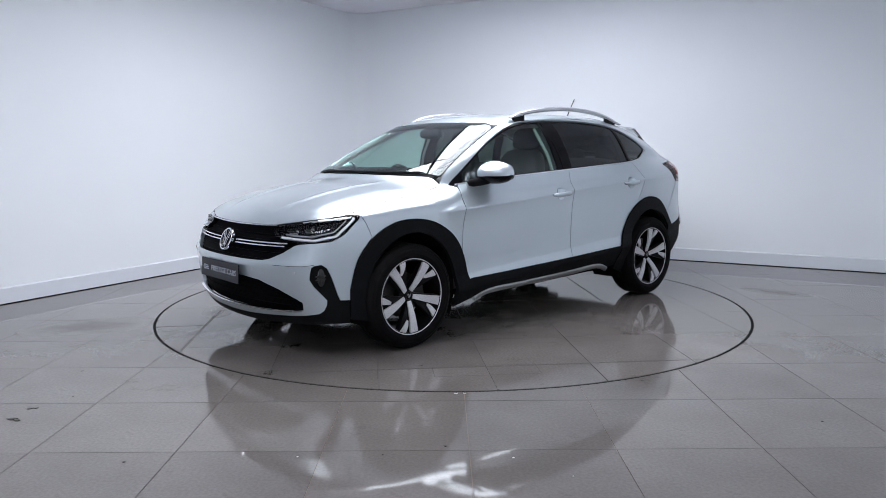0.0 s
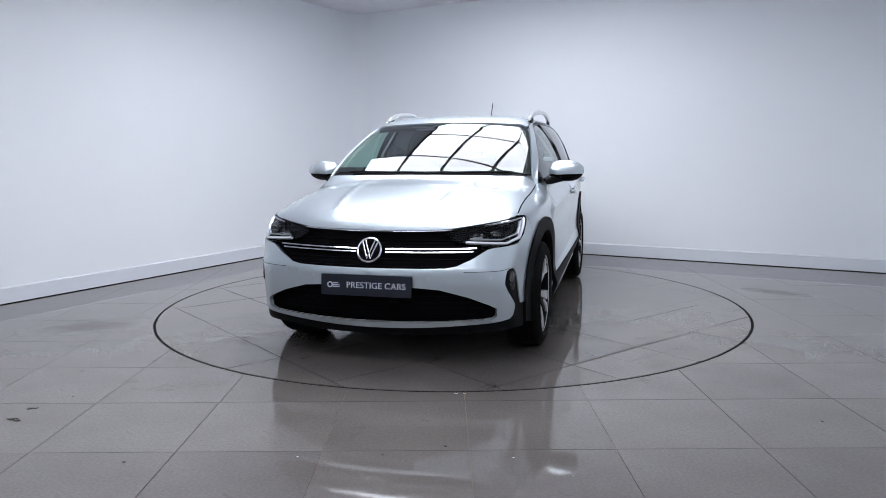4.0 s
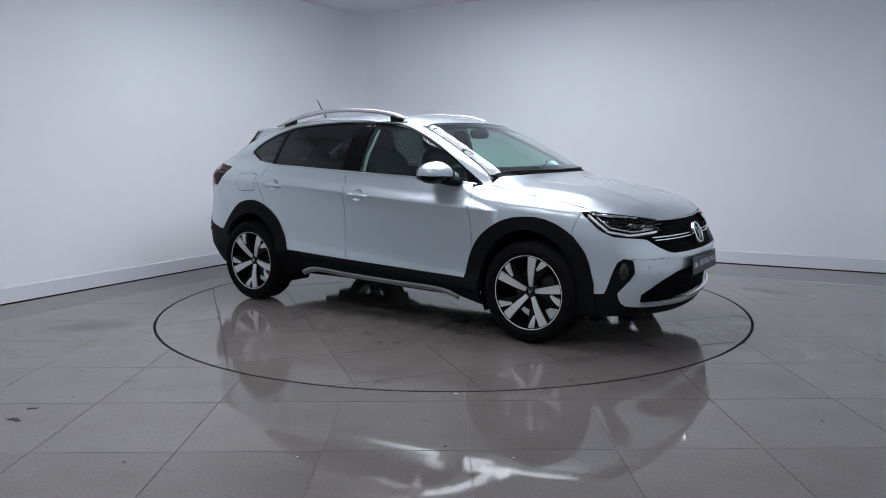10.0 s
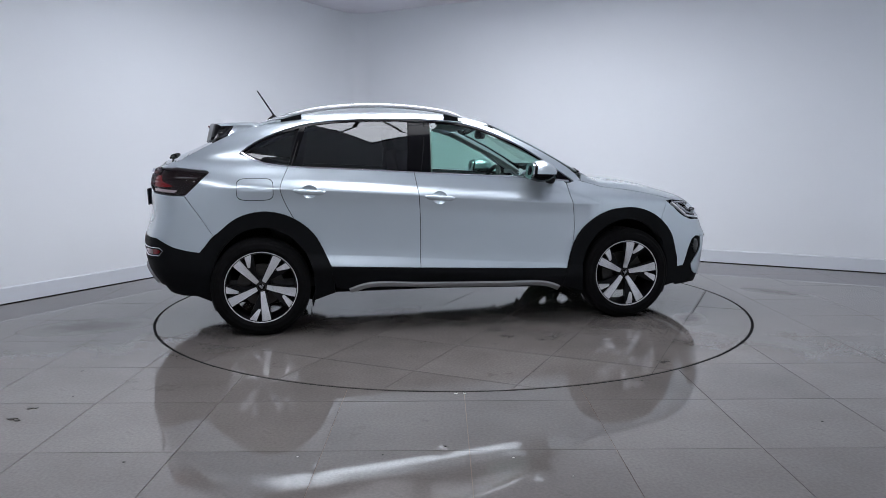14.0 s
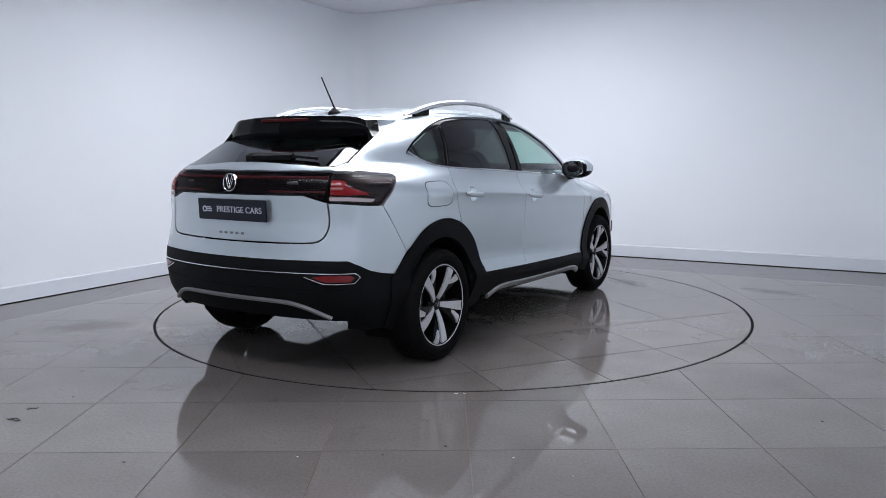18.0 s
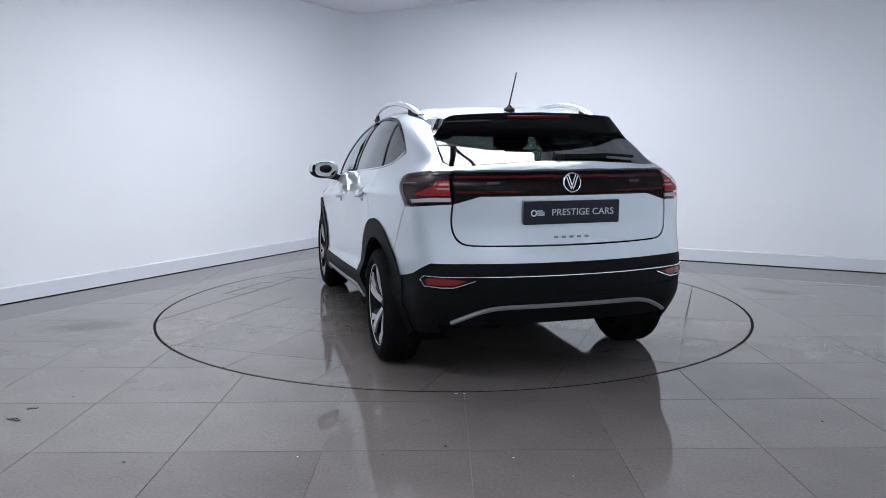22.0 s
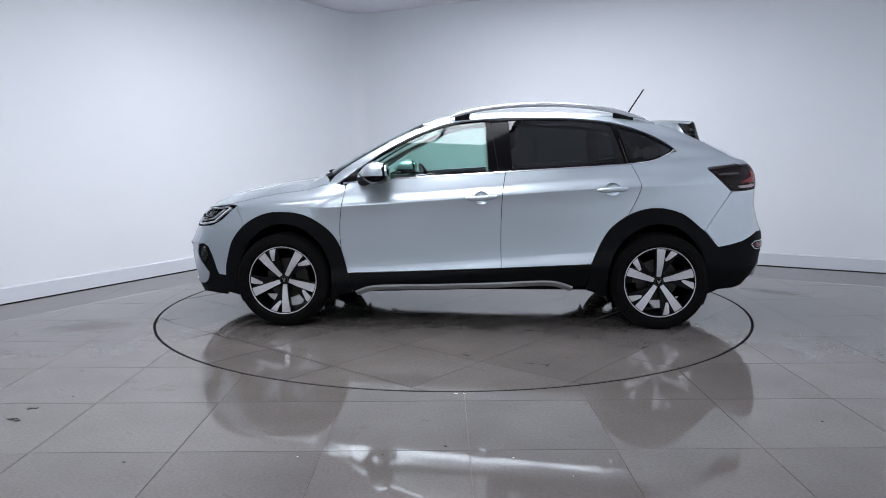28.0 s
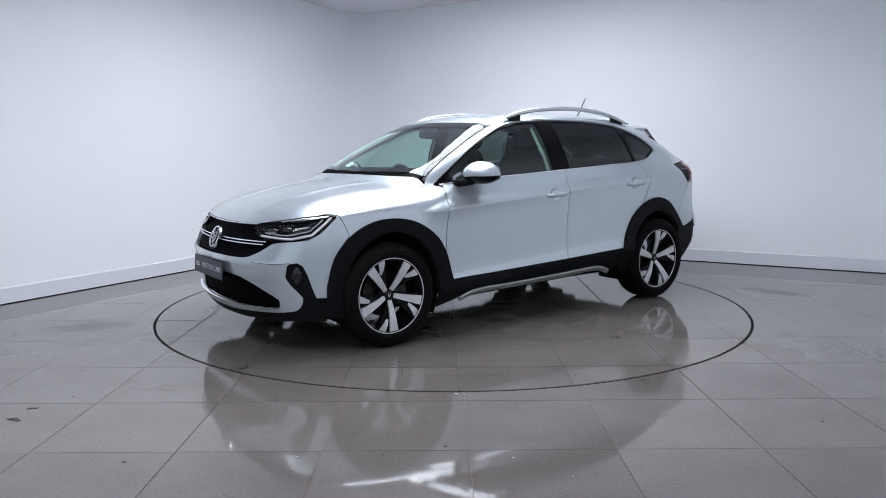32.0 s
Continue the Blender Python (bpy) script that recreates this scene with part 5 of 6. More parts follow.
tube(bm, [tuple(p) for p in pts], 0.008, 8)
part("blade", bm, BLACK, wiper)
bm = lathe_bm([(0.0, 0.03), (0.018, 0.028), (0.026, 0.018), (0.028, 0.0)], 16)
ob = part("pivot", bm, BLACK, wiper)
p = t3([(-1.905, 0.0)])[0]
ob.matrix_basis = Matrix.Translation(p) @ Vector(normal(np.array([p]))[0]).to_track_quat("Z", "Y").to_matrix().to_4x4()


# ---- wheels, underside ----
def wheel_meshes():
    """Meshes of one wheel; local z points out of the car, x and y lie in the wheel's plane."""
    out = {}
    R, r = 0.325, 0.236
    prof = [(r - 0.006, -0.100), (r + 0.01, -0.108), (r + 0.045, -0.112), (R - 0.03, -0.106), (R - 0.008, -0.090), (R, -0.070), (R, -0.052), (R - 0.006, -0.050), (R - 0.006, -0.042), (R, -0.040),
            (R, -0.006), (R - 0.006, -0.004), (R - 0.006, 0.004), (R, 0.006), (R, 0.040), (R - 0.006, 0.042), (R - 0.006, 0.050), (R, 0.052), (R, 0.070), (R - 0.008, 0.090), (R - 0.022, 0.102), (R - 0.028, 0.1035),
            (R - 0.03, 0.106), (r + 0.050, 0.112), (r + 0.030, 0.112), (r + 0.026, 0.1135), (r + 0.016, 0.110), (r + 0.002, 0.100), (r - 0.006, 0.092)]
    out["tyre"] = lathe_bm(prof, 72)
    out["barrel"] = lathe_bm([(r + 0.002, 0.096), (r - 0.004, 0.098), (r - 0.010, 0.094), (r - 0.016, 0.07), (r - 0.024, 0.02), (r - 0.022, -0.09), (r, -0.098)], 64)
    out["rim_edge"] = lathe_bm([(r + 0.0015, 0.0985), (r - 0.001, 0.100), (r - 0.0045, 0.0992), (r - 0.006, 0.096)], 72)
    out["hub"] = lathe_bm([(0.0, 0.060), (0.030, 0.060), (0.048, 0.052), (0.060, 0.040), (0.066, 0.0)], 32)
    out["cap"] = lathe_bm([(0.0, 0.0655), (0.024, 0.0655), (0.0265, 0.0635), (0.028, 0.058)], 28)
    out["cap_ring"] = lathe_bm([(0.0225, 0.0658), (0.0240, 0.0672), (0.0265, 0.0660), (0.0275, 0.062)], 28)
    bm = bmesh.new()
    for x, a, h in ((-0.0085, 20, 0.012), (0.0085, -20, 0.012), (-0.003, 20, 0.016), (0.003, -20, 0.016)):
        box(bm, (-0.0014, -h, 0.0), (0.0014, h, 0.0015), 0, pose(x, 0.001, 0.0655, 0, 0, a))
    out["cap_mark"] = bm
    out["brake_disc"] = lathe_bm([(0.06, 0.0), (0.062, -0.012), (0.075, -0.015), (0.142, -0.015), (0.142, -0.035), (0.06, -0.035)], 40)
    bm = bmesh.new()
    prism(bm, [(0.075, -0.055), (0.148, -0.07), (0.160, 0.0), (0.148, 0.07), (0.075, 0.055)], -0.045, 0.012)
    out["caliper"] = bm

    def bar(bm, a0, r0, w0, a1, r1, w1, z0, z1, thick, seg=6):
        """A tapering arm from (angle, radius, half width) to another; z0, z1 its face at both ends."""
        p0, p1 = np.array([math.cos(radians(a0)), math.sin(radians(a0))]) * r0, np.array([math.cos(radians(a1)), math.sin(radians(a1))]) * r1
        d = (p1 - p0) / np.linalg.norm(p1 - p0)
        s = np.array([-d[1], d[0]])
        ups, lows = [], []
        for k in range(seg + 1):
            t = k / seg
            c, w, z = p0 * (1 - t) + p1 * t, w0 * (1 - t) + w1 * t, z0 * (1 - t) + z1 * t + 0.010 * math.sin(math.pi * t)
            edge = [c - s * w, c + s * w]
            if k == seg:
                edge = [e / np.linalg.norm(e) * r1 for e in edge]
            ups.append([bm.verts.new((e[0], e[1], z)) for e in edge])
            lows.append([bm.verts.new((e[0], e[1], z - thick)) for e in edge])
        for k in range(seg):
            a, b, c2, d2 = ups[k], ups[k + 1], lows[k], lows[k + 1]
            bm.faces.new((a[0], b[0], b[1], a[1]))
            bm.faces.new((c2[1], d2[1], d2[0], c2[0]))
            bm.faces.new((a[1], b[1], d2[1], c2[1]))
            bm.faces.new((c2[0], d2[0], b[0], a[0]))
        bm.faces.new((ups[-1][0], lows[-1][0], lows[-1][1], ups[-1][1]))
        bm.faces.new((ups[0][1], lows[0][1], lows[0][0], ups[0][0]))

    bm = bmesh.new()
    bar(bm, 0, 0.034, 0.0140, -2, r - 0.005, 0.0300, 0.062, 0.094, 0.012)
    out["spoke"] = bm
    bm = bmesh.new()
    bar(bm, 0, 0.030, 0.020, -2, r - 0.010, 0.037, 0.052, 0.080, 0.035)
    bar(bm, 66, 0.040, 0.010, 47, r - 0.010, 0.029, 0.048, 0.082, 0.035)
    out["arm"] = bm
    bm = bmesh.new()
    bar(bm, 57, 0.150, 0.008, 47, r - 0.005, 0.0235, 0.0790, 0.093, 0.010, 3)
    out["tip"] = bm
    return out


WM = {"tyre": RUBBER, "barrel": ALLOY_BLACK, "rim_edge": ALLOY, "hub": ALLOY_BLACK, "cap": GLOSS, "cap_ring": STEEL, "cap_mark": CHROME, "brake_disc": STEEL, "caliper": STEEL, "spoke": ALLOY, "arm": ALLOY_BLACK, "tip": ALLOY}
wm = {}
for k, bm in wheel_meshes().items():
    bmesh.ops.recalc_face_normals(bm, faces=bm.faces)
    me = bpy.data.meshes.new(k)
    bm.to_mesh(me)
    bm.free()
    me.materials.append(WM[k])
    me.polygons.foreach_set("use_smooth", [True] * len(me.polygons))
    me.set_sharp_from_angle(angle=radians(32))
    wm[k] = me


def wheel(x, s, spin):
    """A wheel on the left (s = 1) or right; spin: degrees."""
    base = new("wheel", wm["tyre"])
    base.parent = car
    base["label"] = "black tyre on a two-tone five-spoke alloy rim"
    m = Matrix(((-s, 0, 0, x), (0, 0, s, 0.752 * s), (0, 1, 0, 0.325), (0, 0, 0, 1)))
    base.matrix_basis = m @ pose(0, 0, 0, 0, 0, spin)
    rim = new("rim", wm["barrel"])
    rim.parent = base
    for k in ("rim_edge", "hub", "cap", "cap_ring", "cap_mark", "brake_disc", "caliper"):
        ob = new(k, wm[k])
        ob.parent = base if k in ("brake_disc", "caliper") else rim
        if k == "cap_mark":
            ob.matrix_basis = pose(0, 0, 0, 0, 0, -spin)
        if k == "caliper":
            ob.matrix_basis = pose(0, 0, 0, 0, 0, -spin + (20 if x > 0 else 160))
    for i in range(5):
        for k in ("spoke", "arm", "tip"):
            ob = new(k, wm[k])
            ob.parent = rim
            ob.matrix_basis = pose(0, 0, 0, 0, 0, 72 * i)
    return base


wheel(WF, 1, 60)
wheel(WR, 1, 19)
wheel(WF, -1, 13)
wheel(WR, -1, 63)

# wheel housings and underside
for cx in (1.266, -1.266):
    for s in (1, -1):
        arc = [(cx + 0.345 * math.cos(radians(a)), 0.335 + 0.395 * math.sin(radians(a))) for a in np.linspace(-25, 205, 28)]
        v = [(x, 0.845 * s - (0.02 * s if abs(x - cx) > 0.3 else 0), z) for x, z in arc] + [(x, 0.52 * s, z) for x, z in arc]
        k = len(arc)
        fc = [(i, i + 1, k + i + 1, k + i) for i in range(k - 1)] + [tuple(range(k, 2 * k))]
        link_mesh("wheel_housing", v, fc, DARK, car, "black wheel housing")
bm = bmesh.new()
box(bm, (-1.55, -0.56, 0.245), (1.85, 0.56, 0.30), 0.02)
box(bm, (-0.85, -0.74, 0.25), (0.82, 0.74, 0.33), 0.02)
part("underbody", bm, DARK, car, "dark underbody")
bm = bmesh.new()
tube(bm, [(-1.283, -0.66, 0.30), (-1.25, -0.4, 0.24), (-1.25, 0.4, 0.24), (-1.283, 0.66, 0.30)], 0.035, 10)
part("rear_axle", bm, DARK, car)
bm = bmesh.new()
tube(bm, [(0.6, 0.1, 0.21), (-0.9, 0.12, 0.21), (-1.55, 0.35, 0.27)], 0.025, 8)
box(bm, (-1.80, 0.15, 0.29), (-1.55, 0.55, 0.37), 0.04)
part("exhaust", bm, DARK, car, "dark exhaust box")


# ---- cabin ----
bm = bmesh.new()
box(bm, (-1.75, -0.74, 0.30), (1.0, 0.74, 0.36), 0.01)
part("cabin_floor", bm, TRIM, car)
trim_f = [(0.86, 0.96), (0.84, 0.40), (-0.2, 0.42), (-0.21, 1.050)] + [(x, belt_z(x) - 0.012) for x in np.linspace(-0.15, 0.8, 8)]
trim_r = [(-0.21, 1.050), (-0.2, 0.42), (-0.86, 0.46), (-1.10, 0.80), (-1.30, 0.85), (-1.55, 0.85), (-1.60, 1.07), (-1.30, 1.10)] + [(x, belt_z(x) - 0.012) for x in np.linspace(-1.1, -0.3, 6)]
panel("door_trim", "L", trim_f, TRIM, car, "dark grey door trim", both=True, step=0.06, lift=-0.045, rim=0, gap=0)
panel("door_trim", "L", trim_r, TRIM, car, "dark grey door trim", both=True, step=0.06, lift=-0.045, rim=0, gap=0)
roof_in = [(0.33, 0.0), (0.30, 0.45), (0.27, 0.53), (-0.3, 0.55), (-1.0, 0.53), (-1.4, 0.50), (-1.42, 0.0)]
panel("headliner", "T", roof_in + mirror_pts(roof_in[1:-1]), LINER, car, "pale grey headliner", step=0.08, lift=-0.045, rim=0, gap=0)
fr = spline([(0.93, 1.03), (0.74, 1.155), (0.52, 1.268), (0.29, 1.380)], 4)
strip("pillar_trim", sunk(l3(fr), -0.035), LINER, car, 0.05, 0.01, both=True)
strip("pillar_trim", sunk(l3([(-0.20, 1.06), (-0.185, 1.2), (-0.17, 1.40)]), -0.04), TRIM, car, 0.11, 0.01, both=True)
strip("pillar_trim", sunk(l3([(-1.04, 1.13), (-1.02, 1.25), (-1.0, 1.36)]), -0.04), TRIM, car, 0.09, 0.01, both=True)

strip("pillar_edge", sunk(l3([(-0.128, 1.07), (-0.118, 1.2), (-0.104, 1.40)]), -0.046), LINER, car, 0.018, 0.006, "pale edge of the centre pillar trim", both=True)
for s in (1, -1):
    q, qn = l3([(0.835, 1.040)])[0], normal(l3([(0.835, 1.040)]))[0]
    bm = bmesh.new()
    box(bm, (-0.034, -0.017, -0.004), (0.034, 0.017, 0.004), 0.003)
    tweeter = part("tweeter_cover", bm, SATIN, car, "small silver-framed tweeter cover on the pillar")
    tweeter.matrix_basis = Matrix.Diagonal((1, s, 1, 1)) @ Matrix.Translation(Vector(q) - Vector(qn) * 0.05) @ Vector(qn).to_track_quat("Z", "Y").to_matrix().to_4x4()
    bm = bmesh.new()
    box(bm, (-0.028, -0.012, 0.0), (0.028, 0.012, 0.0055), 0.002)
    part("mesh", bm, TRIM, tweeter)

# dashboard
dash = [(0.98, 0.965), (0.86, 0.985), (0.66, 0.975), (0.56, 0.93), (0.54, 0.86), (0.60, 0.78), (0.64, 0.60), (1.0, 0.60)]
ys = np.linspace(-0.70, 0.70, 15)
v = [(x - 0.06 * (y / 0.7) ** 2 * (1 if x > 0.7 else -0.3), y, z - 0.02 * (y / 0.7) ** 2) for y in ys for x, z in dash]
k = len(dash)
fc = [(i * k + j, (i + 1) * k + j, (i + 1) * k + (j + 1) % k, i * k + (j + 1) % k) for i in range(14) for j in range(k)]
fc += [tuple(range(k))[::-1], tuple(range(14 * k, 15 * k))]
dashboard = link_mesh("dashboard", v, fc, TRIM, car, "dark grey dashboard", True)
dashboard.data.set_sharp_from_angle(angle=radians(35))
bm = bmesh.new()
box(bm, (0.50, -0.52, 0.93), (0.70, -0.22, 1.015), 0.03)
part("instrument_hood", bm, TRIM, dashboard)
bm = bmesh.new()
box(bm, (0.535, -0.14, 0.84), (0.56, 0.12, 0.99), 0.01)
part("centre_screen", bm, GLOSS, dashboard, "black centre screen")
bm = bmesh.new()
box(bm, (-0.15, -0.10, 0.36), (0.62, 0.10, 0.62), 0.04)
part("console", bm, TRIM, car)
# steering wheel, on the right-hand side
steer = part("steering_wheel", lathe_bm([(0.178 + 0.016 * math.cos(a), 0.016 * math.sin(a)) for a in np.linspace(0, 2 * math.pi, 13)], 40), TRIM, car, "black leather steering wheel")
steer.matrix_basis = pose(0.36, -0.36, 0.93, 0, -64, 0)
bm = bmesh.new()
box(bm, (-0.06, -0.055, -0.03), (0.05, 0.055, 0.012), 0.02)
box(bm, (-0.02, -0.17, -0.012), (0.02, 0.17, 0.006), 0.006)
box(bm, (-0.17, -0.02, -0.012), (0.0, 0.02, 0.006), 0.006)
part("spokes", bm, TRIM, steer)
bm = bmesh.new()
tube(bm, [(0, 0, -0.01), (0, 0, -0.22)], 0.035, 12)
part("column", bm, TRIM, steer)


def seat(x, y):
    base_v, base_f = blob((x, y, 0.55), (0.26, 0.25, 0.085), 4.5, 24, 12)
    ob = link_mesh("front_seat", base_v, base_f, CLOTH, car, "dark cloth front seat with a headrest", True)
    v, f = blob((x - 0.17, y, 0.88), (0.085, 0.245, 0.34), 4.0, 24, 14, lambda a, b, c: (a - 1.05 * (c + 1), b * (1 - 0.16 * max(0.0, c)), c))
    link_mesh("backrest", v, f, CLOTH, ob, "", True)
    v, f = blob((x - 0.385, y, 1.295), (0.055, 0.135, 0.085), 3.2, 20, 12, lambda a, b, c: (a - 0.25 * c, b, c))
    link_mesh("headrest", v, f, CLOTH, ob, "", True)
    bm = bmesh.new()
    for d in (-0.05, 0.05):
        tube(bm, [(x - 0.33, y + d, 1.15), (x - 0.37, y + d, 1.26)], 0.007, 8)
    part("posts", bm, STEEL, ob)
    return ob


seat(0.10, 0.36)
seat(0.10, -0.36)
v, f = blob((-0.86, 0, 0.58), (0.25, 0.62, 0.09), 5, 32, 12)
bench = link_mesh("rear_bench", v, f, CLOTH, car, "dark cloth rear bench", True)
v, f = blob((-1.12, 0, 0.84), (0.08, 0.62, 0.30), 5, 32, 12, lambda a, b, c: (a - 0.9 * (c + 1), b, c))
link_mesh("backrest", v, f, CLOTH, bench, "", True)
for y in (-0.38, 0.0, 0.38):
    v, f = blob((-1.30, y, 1.17 if y else 1.14), (0.05, 0.12, 0.075), 3.2, 20, 10)
    link_mesh("headrest", v, f, CLOTH, bench, "", True)
bm = bmesh.new()
prism(bm, [(-1.32, -0.60), (-1.85, -0.55), (-1.85, 0.55), (-1.32, 0.60)], 1.045, 1.065)
part("parcel_shelf", bm, TRIM, car, "dark parcel shelf", smooth=False)
# rear-view mirror and sensor box
v, f = blob((0.40, 0.0, 1.335), (0.028, 0.115, 0.038), 3.2, 24, 12)
inner = link_mesh("rear_view_mirror", v, f, TRIM, car, "black rear-view mirror", True)
bm = bmesh.new()
tube(bm, [(0.40, 0, 1.345), (0.415, 0, 1.36), (0.42, 0, 1.372)], 0.014, 8)
box(bm, (0.37, -0.05, 1.365), (0.44, 0.05, 1.378), 0.01)
part("stalk", bm, TRIM, inner)
strip("screen_band", sunk(t3([(0.40, y) for y in np.linspace(-0.54, 0.54, 30)]), -0.012), GLOSS, car, 0.05, 0.003)


# ---- floor and turntable ----
bm = bmesh.new()
prism(bm, [(-11, -12), (11, -12), (11, 7), (-11, 7)], -0.1, -0.004)
ground = tagged(part("floor", bm, GROUT, smooth=False), "polished grey floor tiles with dark joints", "floor", kind="structure")
turntable = tagged(new("turntable"), "round turntable with grey tiles set flush in the floor", "turntable")
part("deck", lathe_bm([(0.0, -0.0035), (TURN_R - 0.002, -0.0035), (TURN_R - 0.002, -0.012)], 120), SEAM, turntable, "dark joint bed", smooth=False)


part("ring", lathe_bm([(TURN_R - 0.014, -0.0022), (TURN_R + 0.010, -0.0022)], 160), DARK, ground, "dark gap round the turntable", smooth=False)


def slab(loop, z=0.0, depth=0.0034):
    """Vertices and faces of a thin flat piece with upright edges."""
    v, tris = fill([np.array(loop)], 0)
    n = len(v)
    top_v = [(p[0], p[1], z) for p in v]
    k = len(loop)
    rim_a = [(p[0], p[1], z) for p in loop]
    rim_b = [(p[0], p[1], z - depth) for p in loop]
    area = sum(loop[i][0] * loop[(i + 1) % k][1] - loop[(i + 1) % k][0] * loop[i][1] for i in range(k))
    sides = [(n + i, n + k + i, n + k + (i + 1) % k, n + (i + 1) % k) for i in range(k)]
    return top_v + rim_a + rim_b, tris + (sides if area > 0 else [f[::-1] for f in sides])


def outside_circle(loop, radius):
    """Pieces of a loop that lie outside a circle round the origin."""
    pts = resample(loop, 0.012)
    out = np.hypot(*pts.T) > radius
    if out.all():
        return [[tuple(p) for p in loop]]
    if not out.any():
        return []
    start = next(i for i in range(len(pts)) if out[i] and not out[i - 1])
    runs, run = [], []
    for i in range(len(pts)):
        j = (start + i) % len(pts)
        if out[j]:
            run.append(pts[j])
        elif run:
            runs.append(run)
            run = []
    if run:
        runs.append(run)
    pieces = []
    for run in runs:
        a, b = math.atan2(run[-1][1], run[-1][0]), math.atan2(run[0][1], run[0][0])
        d = (b - a + math.pi) % (2 * math.pi) - math.pi
        arc = [np.array((radius * math.cos(a + d * t), radius * math.sin(a + d * t))) for t in np.linspace(0, 1, max(4, int(abs(d) * 60)))]
        loop2 = run + arc
        keep = [tuple(p) for i, p in enumerate(loop2) if i == 0 or np.hypot(*(np.array(p) - loop2[i - 1])) > 0.004]
        if len(keep) > 4:
            pieces.append(keep)
    return pieces


PITCH, JOINT = 0.598, 0.0034
rnd = random.Random(4)
GRID = pose(0, 0, 0, 0, 0, 0.7)
half = PITCH / 2 - JOINT / 2
v, f = slab([(-half, -half), (half, -half), (half, half), (-half, half)])
whole = bpy.data.meshes.new("tile")
whole.from_pydata(v, [], f)
whole.materials.append(TILE)
back = lambda p: ((p - CORNER).dot(LEFT_DIR), (p - CORNER).dot(RIGHT_DIR))
for i in range(-14, 16):
    for j in range(-16, 12):
        cx, cy = 0.032 + (i + 0.5) * PITCH, -2.975 + 0.0 + (j + 0.5) * PITCH
        c = GRID @ Vector((cx, cy, 0))
        d, b = back(c)
        if not (-0.45 < d < DEPTH + 0.45 and -0.45 < b < BREADTH + 0.45):
            continue
        r = c.length
        if r > TURN_R + 0.46:
            ob = new("tile", whole)
            ob.parent = ground
            ob.matrix_basis = GRID @ pose(cx, cy, rnd.uniform(-0.0002, 0.0002))
        elif r > TURN_R - 0.46:
            corners = [GRID @ Vector((cx + a * half, cy + e * half, 0)) for a, e in ((-1, -1), (1, -1), (1, 1), (-1, 1))]
            for loop in outside_circle([(q.x, q.y) for q in corners], TURN_R + 0.0075):
                v, f = slab(loop)
                link_mesh("tile", v, f, TILE, ground)


def clip_circle(loop, radius, seg=240):
    """A convex loop cut down to a circle round the origin."""
    out = [np.array(p) for p in resample(loop, 0.015)]
    inside_p = [p for p in out if np.hypot(*p) <= radius]
    if len(inside_p) == len(out):
        return [tuple(p) for p in loop]
    if len(inside_p) < 3:
        return []
    ang_p = [p if np.hypot(*p) <= radius else p / np.hypot(*p) * radius for p in out]
    poly = np.array(loop)
    keep = []
    for p in ang_p:
        if inside(poly, np.array([p * 0.9999 + poly.mean(0) * 0.0001]))[0] or np.hypot(*p) < radius - 1e-6:
            keep.append(p)
    arc = [np.array((radius * math.cos(a), radius * math.sin(a))) for a in np.linspace(0, 2 * math.pi, seg * 2, endpoint=False)]
    arc = [p for p in arc if inside(poly, np.array([p]))[0]]
    pts = inside_p + arc
    cen = np.mean(pts, 0)
    pts.sort(key=lambda p: math.atan2(p[1] - cen[1], p[0] - cen[0]))
    return [tuple(p) for i, p in enumerate(pts) if np.hypot(*(p - pts[i - 1])) > 0.003]


# the disc's own tiles: a grid through its centre, cut to the circle
DISC = pose(0, 0, 0, 0, 0, 53.8)
D_PITCH = 0.602
for i in range(-4, 4):
    for j in range(-4, 4):
        g = rnd.choice((0.0026, 0.0034, 0.0044)) / 2
        x0, y0 = i * D_PITCH + 0.005 + g, j * D_PITCH + 0.008 + g
        x1, y1 = x0 + D_PITCH - 2 * g, y0 + D_PITCH - 2 * g
        loop = [(x0, y0), (x1, y0), (x1, y1), (x0, y1)]
        if min(math.hypot(*p) for p in loop) > TURN_R and not (i in (-1, 0) or j in (-1, 0)):
            continue
        loop = clip_circle(loop, TURN_R - 0.0110)
        if len(loop) < 3:
            continue
        v, f = slab(loop)
        ob = link_mesh("disc_tile", v, f, DISC_TILE, turntable)
        ob.matrix_basis = DISC @ pose(0, 0, rnd.uniform(-0.00015, 0.00015))


def seam(parent, a, b, width, mat, name, m=Matrix()):
    """A thin dark line from a to b, a hair above the tiles."""
    a, b = Vector((*a, 0)), Vector((*b, 0))
    d = (b - a).normalized()
    s = Vector((-d.y, d.x, 0)) * width / 2
    z = Vector((0, 0, 0.0008))
    ob = link_mesh(name, [a - s + z, b - s + z, b + s + z, a + s + z], [(0, 1, 2, 3)], mat, parent)
    ob.matrix_basis = m
    return ob


